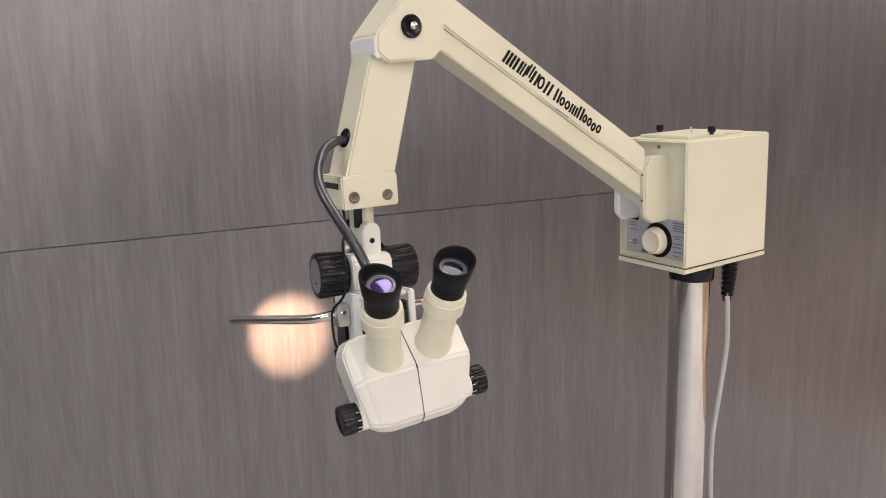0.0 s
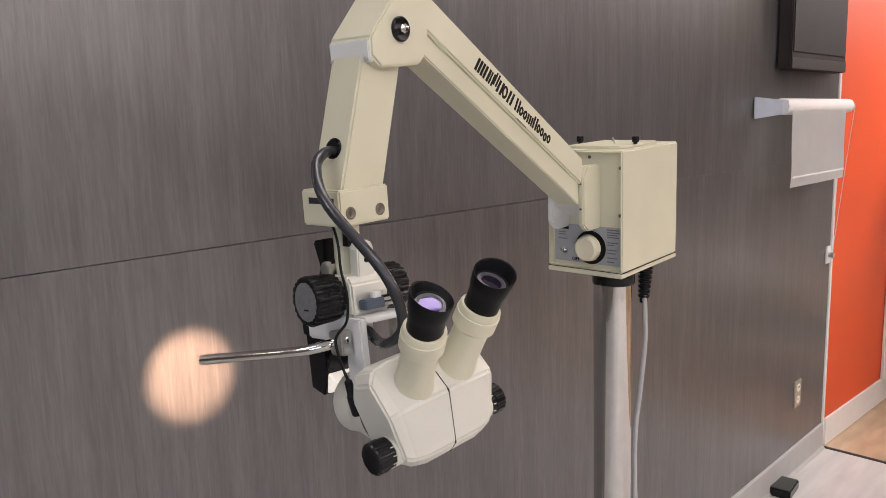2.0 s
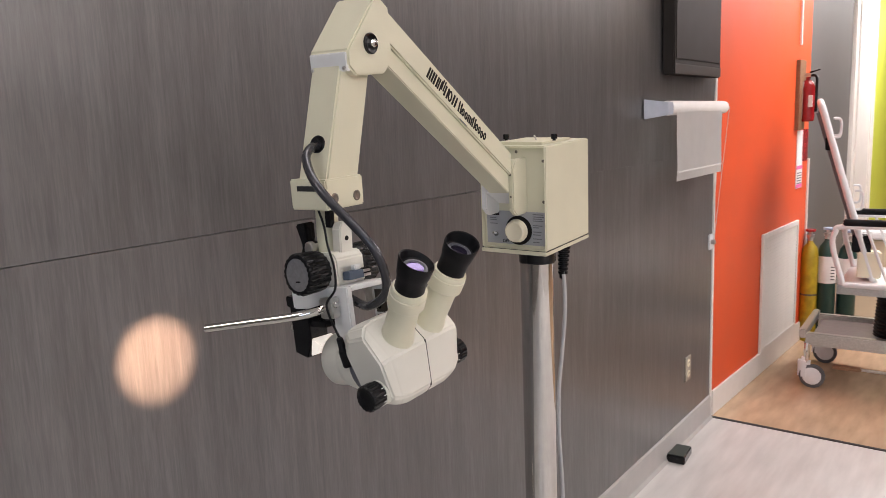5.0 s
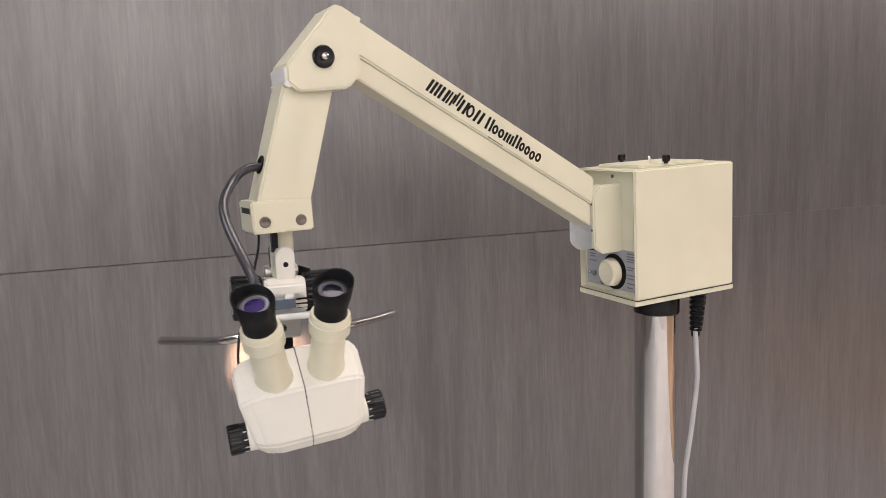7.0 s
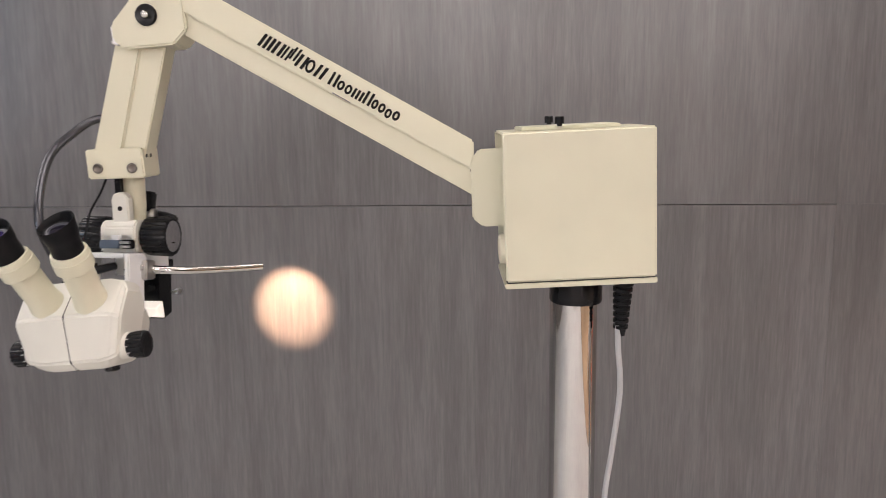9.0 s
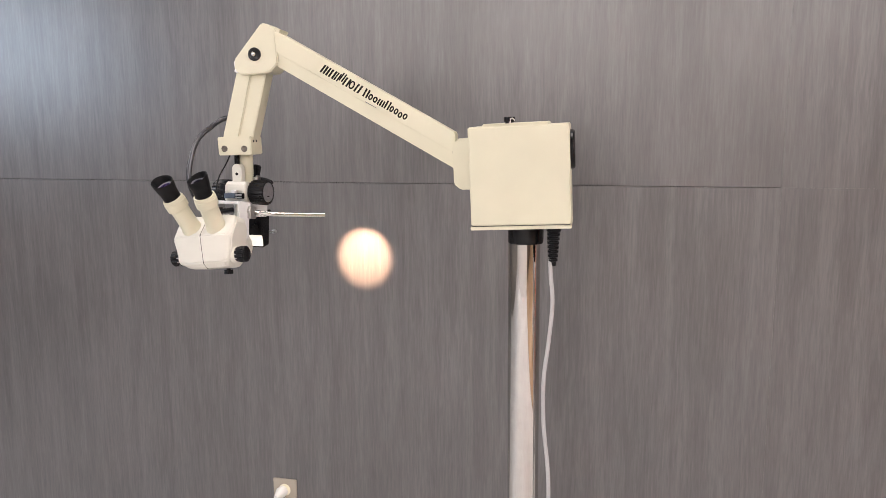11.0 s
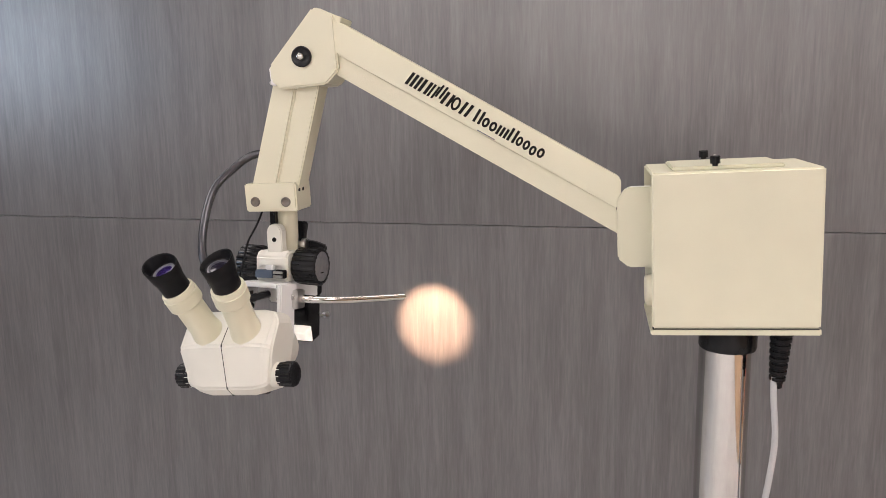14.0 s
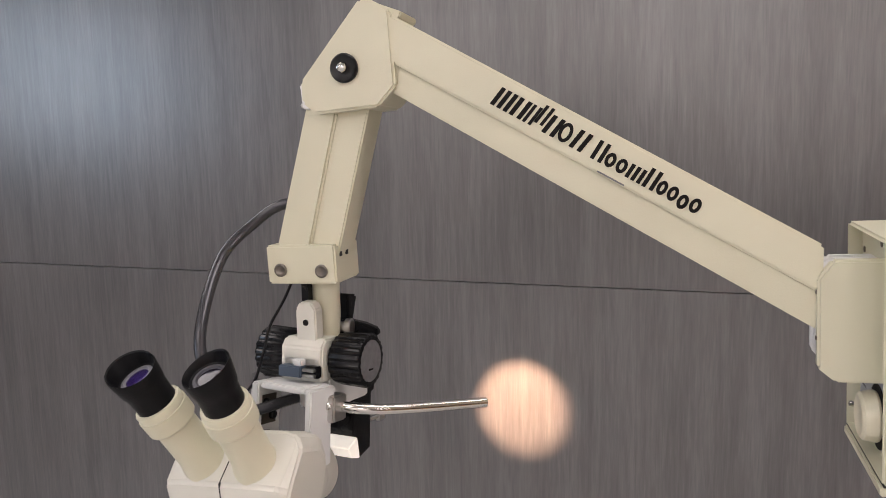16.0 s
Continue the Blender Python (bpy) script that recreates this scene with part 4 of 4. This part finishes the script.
def gas_cylinder(x, y, h, r, paint, label, tag):
    ob = thing("gas_cylinder", pose(x, y, 0), label, "gas cylinder", "gas cylinders by the wall")
    part("shell", lathe(B(), (0, 0, 0), (0, 0, 1), [(0, r * 0.9), (0.015, r), (h * 0.86, r), (h * 0.93, r * 0.82), (h * 0.98, r * 0.35), (h, r * 0.3)], 32), paint, ob)
    part("valve", lathe(B(), (0, 0, h - 0.01), (0, 0, 1), [(0, 0.016), (0.03, 0.016), (0.03, 0.024), (0.05, 0.024), (0.052, 0.012), (0.08, 0.012)], 16), STEEL, ob)
    part("hand_wheel", lathe(B(), (0, 0, h + 0.06), (0, 0, 1), [(0, 0.03), (0.012, 0.032), (0.015, 0.028)], 20, 6, 0.15), BLUE if tag else EXT_RED, ob)
    part("outlet_stub", rod(B(), (0, 0, h + 0.03), (-0.06, -0.02, h + 0.035), 0.009), STEEL, ob)
    if tag:
        bm = lathe(B(), (0, 0, h * 0.58), (0, 0, 1), [(0, r + 0.0012), (h * 0.26, r + 0.0012)], 32, cap0=False, cap1=False)
        lab = part("paper_label", bm, PAPER, ob, "white paper label")
        for k in range(5):
            part("print_bar", box(B(), (-r * 0.80, -r * 0.64, h * (0.62 + 0.03 * k)), (0.004, 0.04, 0.006), ), GREY_INK, ob)
    else:
        part("band", lathe(B(), (0, 0, h * 0.46), (0, 0, 1), [(0, r + 0.002), (0.012, r + 0.002)], 32), SCREW, ob)


gas_cylinder(5.56, 1.500, 0.67, 0.052, YELLOW, "worn yellow gas cylinder standing on the floor", False)
gas_cylinder(5.60, 1.405, 0.68, 0.056, BOTTLE_GREEN, "dark green gas cylinder with a white label", True)
gas_cylinder(5.66, 1.295, 0.66, 0.056, BOTTLE_GREEN, "dark green gas cylinder half hidden behind another", True)

# ---- wheeled stretcher chair ----
bed = thing("stretcher_chair", pose(4.892, 0.764, 0, 0, 0, 3) @ Matrix.Diagonal((0.85, 1, 1, 1)), "white tubular hospital stretcher chair on casters", "stretcher chair")


TYRE = material("grey rubber", (0.10, 0.10, 0.105), 0.6, vary=0.15, scale=40)


def caster(x, y):
    c = part("caster", lathe(B(), (x, y, 0.14), (0, 0, 1), [(0, 0.016), (0.11, 0.016)], 16), CHROME, bed)
    part("tyre", lathe(B(), (x - 0.02, y - 0.03, 0.065), (1, 0, 0), [(0, 0.052), (0.004, 0.065), (0.03, 0.065), (0.034, 0.052)], 36), TYRE, c, "grey rubber tyre")
    part("wheel_cover", lathe(B(), (x - 0.026, y - 0.03, 0.068), (1, 0, 0), [(0, 0.030), (0.003, 0.048), (0.045, 0.048), (0.048, 0.030)], 32), BED_WHITE, c)
    part("fork", box(B(), (x, y + 0.012, 0.105), (0.066, 0.062, 0.125)), BED_WHITE, c, "white caster shroud", bevel=0.018)


for cx in (-0.29, 0.29):
    for cy in (0.56, -0.08, -0.68):
        if cy == -0.08 and cx > 0:
            continue
        caster(cx, cy)
part("chassis_rail", box(B(), (-0.27, -0.06, 0.27), (0.05, 1.26, 0.07)), STEEL, bed, "scuffed metal chassis rail", bevel=0.006)
part("chassis_rail", box(B(), (0.27, -0.06, 0.27), (0.05, 1.26, 0.07)), STEEL, bed, "scuffed metal chassis rail", bevel=0.006)
part("chassis_end", box(B(), (0, 0.585, 0.30), (0.60, 0.035, 0.05)), STEEL, bed, bevel=0.006)
part("chassis_cover", box(B(), (0, 0.0, 0.262), (0.50, 1.10, 0.03)), material("grey chassis cover", (0.30, 0.29, 0.28), 0.4, vary=0.1), bed, bevel=0.005)
part("pedal_bar", rod(B(), (-0.31, 0.36, 0.14), (-0.31, -0.1, 0.13), 0.008), STEEL, bed)
for py in (0.36, -0.12):
    part("pedal", box(B(), (-0.32, py, 0.142), (0.05, 0.14, 0.018)), WOOD, bed, "red-brown foot pedal", bevel=0.005)
part("pedal_hinge", lathe(B(), (-0.30, 0.12, 0.16), (-1, 0, 0), [(0, 0.04), (0.015, 0.04)], 20), BLACK, bed)
bm = B()
rings = []
for k in range(13):
    rings += [(k * 0.019, 0.150 - 0.001 * k), (k * 0.019 + 0.009, 0.142 - 0.001 * k)]
part("bellows", lathe(bm, (0, 0.12, 0.275), (0, 0, 1), rings, 40), RUBBER, bed, "black rubber lift bellows")
deck = part("seat_deck", box(B(), (0, -0.05, 0.585), (0.56, 0.94, 0.03)), BED_WHITE, bed, "pale perforated seat deck", bevel=0.006)
for sx in (-0.285, 0.285):
    part("deck_rail", box(B(), (sx, -0.05, 0.562), (0.03, 0.96, 0.05)), STEEL, deck, bevel=0.004)
for k in range(6):
    part("deck_slot", box(B(), (-0.1 + 0.08 * (k % 3), -0.05 + 0.12 * (k // 3), 0.601), (0.05, 0.012, 0.002)), GREY_INK, deck)
for sx in (-0.30, 0.30):
    pts = [(sx, 0.40, 0.59), (sx, 0.455, 0.79), (sx, 0.445, 0.87), (sx, 0.39, 0.90), (sx, -0.06, 0.90), (sx, -0.14, 0.87), (sx, -0.24, 0.61), (sx, -0.18, 0.59), (sx, 0.34, 0.59), (sx, 0.40, 0.59)]
    rail = part("side_rail", sweep(B(), pts, 0.014, 12, 6), BED_WHITE, bed, "white tubular side rail")
    for k in range(4):
        y0 = 0.24 - 0.14 * k
        part("rail_bar", rod(B(), (sx, y0 + 0.06, 0.89), (sx, y0 - 0.05, 0.595), 0.0075, 10), BED_WHITE, rail)
    part("arm_pad", lathe(B(), (sx, 0.41, 0.920), (0, -1, 0), [(0, 0.012), (0.008, 0.020), (0.36, 0.020), (0.37, 0.012)], 20), RUBBER, rail, "long black arm pad")
back = part("backrest", loft(B(), [[(x, 0.255, 0.61), (x, 0.285, 0.61), (x, 0.555, 1.50), (x, 0.525, 1.50)] for x in (-0.19, 0.19)]), UPHOLSTERY, bed, "grey upholstered tall backrest", bevel=0.008, m=Matrix.Translation((0, 0.542, 0)) @ Matrix.Rotation(radians(6), 4, "Z") @ Matrix.Translation((0, -0.5, 0)))
for sx in (-0.23, 0.23):
    part("back_tube", sweep(B(), [(sx, 0.245, 0.59), (sx, 0.325, 0.85), (sx, 0.445, 1.25), (sx, 0.515, 1.49), (sx * 0.9, 0.530, 1.535), (sx * 0.6, 0.535, 1.55)], 0.017, 12, 6), BED_WHITE, back, "white back tube")
    for z in (1.36, 0.98):
        y0 = 0.255 + (z - 0.61) * 0.303
        part("back_grip", sweep(B(), [(sx * 0.86, y0 - 0.02, z), (sx * 0.86, y0 - 0.05, z + 0.01), (sx * 0.86, y0 - 0.05, z + 0.09), (sx * 0.86, y0 - 0.015, z + 0.10)], 0.006, 8, 5), BED_WHITE, back)
part("cross_tube", rod(B(), (-0.15, 0.535, 1.55), (0.15, 0.535, 1.55), 0.014), BED_WHITE, back)
part("head_strap", box(B(), (0, 0.485, 1.33), (0.46, 0.035, 0.07)), BLACK, back, bevel=0.004)
part("side_box", box(B(), (-0.20, 0.27, 0.69), (0.09, 0.11, 0.14)), KNOB_IVORY, back, bevel=0.006)
part("side_box_black", box(B(), (-0.20, 0.31, 0.80), (0.08, 0.09, 0.09)), BLACK, back, bevel=0.005)

# ---- treatment unit behind the stretcher ----
unit = thing("treatment_unit", pose(6.4, 0.86, 0), "cream and white treatment unit with a tray", "medical cart")
part("base_cabinet", box(B(), (0.1, 0.05, 0.30), (0.5, 0.9, 0.58)), material("cream panel", (0.62, 0.54, 0.40), 0.45, vary=0.04, scale=8), unit, bevel=0.01)
part("worktop", box(B(), (0.1, 0.05, 0.62), (0.55, 0.95, 0.05)), BED_WHITE, unit, bevel=0.01)
part("side_column", box(B(), (0.1, 0.20, 0.86), (0.10, 0.10, 0.46)), KNOB_IVORY, unit, bevel=0.01)
part("grey_post", lathe(B(), (0.0, 0.10, 0.64), (0, 0, 1), [(0, 0.06), (0.30, 0.055), (0.38, 0.04)], 20), PANEL_GREY, unit)
tray = part("tray", box(B(), (0, 0.13, 1.20), (0.34, 0.36, 0.03)), TRIM, unit, "cream serving tray", bevel=0.008)
part("lower_tray", box(B(), (0.05, 0.10, 1.09), (0.34, 0.36, 0.05)), BED_WHITE, unit, bevel=0.012)
part("head_cushion", loft(B(), [[(x, 0.02, 1.05), (x, -0.25, 1.02), (x, -0.30, 1.10), (x, -0.10, 1.16)] for x in (-0.15, 0.15)]), BED_WHITE, unit, bevel=0.02)
part("arm_tube", rod(B(), (-0.15, 0.12, 0.94), (-0.15, -0.5, 0.93), 0.02), BED_WHITE, unit)
part("black_grip", lathe(B(), (0.02, 0.10, 1.30), (0, -0.55, -0.8), [(-0.04, 0.016), (-0.03, 0.022), (0.09, 0.022), (0.1, 0.016)], 16), RUBBER, unit, "black foam grip")
part("white_panel", box(B(), (-0.1, -0.38, 0.76), (0.05, 0.30, 0.30)), TRIM, unit, bevel=0.01)

machine = thing("exercise_machine", pose(9.6, 0.35, 0), "dark exercise machine with bent handlebars", "exercise machine")
part("stand", box(B(), (0, 0.1, 0.5), (0.5, 0.5, 1.0)), CLOTH, machine, bevel=0.03)
part("mast", rod(B(), (0, 0.25, 0.9), (0.05, 0.18, 1.75), 0.03), BED_WHITE, machine)
for sx in (-0.2, 0.2):
    part("handlebar", sweep(B(), [(sx, 0.42, 1.62), (sx, 0.32, 1.50), (sx, 0.22, 1.44), (sx, 0.05, 1.40), (sx, -0.05, 1.20)], 0.025, 10, 5), RUBBER, machine)
part("console", box(B(), (0, 0.12, 1.36), (0.35, 0.20, 0.20)), BLACK, machine, bevel=0.02)
part("shroud", loft(B(), [[(x, 0.25, 1.0), (x, -0.2, 1.0), (x, -0.15, 1.3), (x, 0.1, 1.42)] for x in (-0.18, 0.18)]), UPHOLSTERY, machine, bevel=0.02)

# hanging things on the coloured stretches
for x, z, h, w, mm, lab in ((14.3, 2.05, 0.45, 0.4, RED, "small red bag hung on the lilac wall"), (14.9, 1.72, 0.30, 0.35, YELLOW, "small yellow bag hung on the lilac wall"), (16.6, 1.75, 1.1, 0.45, BLUE, "blue-grey garment hung on the wall"), (17.6, 1.42, 0.85, 0.5, WOOD, "brown strap bundle hung on the wall")):
    hg = thing("hanging_bag", pose(x, WX - 0.02, z), lab, "bag")
    part("bag", loft(B(), [[(-w / 2, 0, 0), (w / 2, 0, 0), (w / 2, -0.10, 0), (-w / 2, -0.10, 0)], [(-w * 0.4, 0, h * 0.7), (w * 0.4, 0, h * 0.7), (w * 0.4, -0.14, h * 0.6), (-w * 0.4, -0.14, h * 0.6)], [(-0.03, 0, h), (0.03, 0, h), (0.03, -0.03, h), (-0.03, -0.03, h)]]), mm, hg, bevel=0.02)
    part("strap", sweep(B(), [(-0.02, -0.02, h), (0, -0.03, h + 0.1), (0.02, -0.02, h)], 0.008, 8, 5), CLOTH, hg)
far_tv = thing("wall_cabinet", pose(20.6, 1.52, 1.50), "dark cabinet with a white face on the far wall", "cabinet")
part("cabinet", box(B(), (0, 0, 0.35), (0.7, 0.24, 0.7)), GREY_WALL, far_tv, bevel=0.01)
part("face", box(B(), (0.1, -0.125, 0.35), (0.45, 0.01, 0.66)), TRIM, far_tv)

# assumed ceiling light fittings, out of view, one over each lamp
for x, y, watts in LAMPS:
    cl = thing("assumed_ceiling_light", pose(x, y, CEILING), "assumed white recessed ceiling light panel, unseen", "ceiling light", "ceiling lights")
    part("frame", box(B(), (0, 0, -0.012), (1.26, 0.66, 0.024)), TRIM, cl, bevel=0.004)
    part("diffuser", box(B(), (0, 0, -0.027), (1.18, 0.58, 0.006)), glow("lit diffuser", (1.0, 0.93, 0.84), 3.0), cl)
win = tagged(new("window_1"), "daylit window in the side wall", "window", kind="structure")
win.matrix_world = pose(-3.05, -1.4, 2.1)
for dy in (-0.77, 0.0, 0.77):
    part("window_frame", box(B(), (0, dy, 0), (0.06, 0.06, 1.0)), TRIM, win)
for dz in (-0.47, 0.47):
    part("window_frame", box(B(), (0, 0, dz), (0.06, 1.6, 0.06)), TRIM, win)
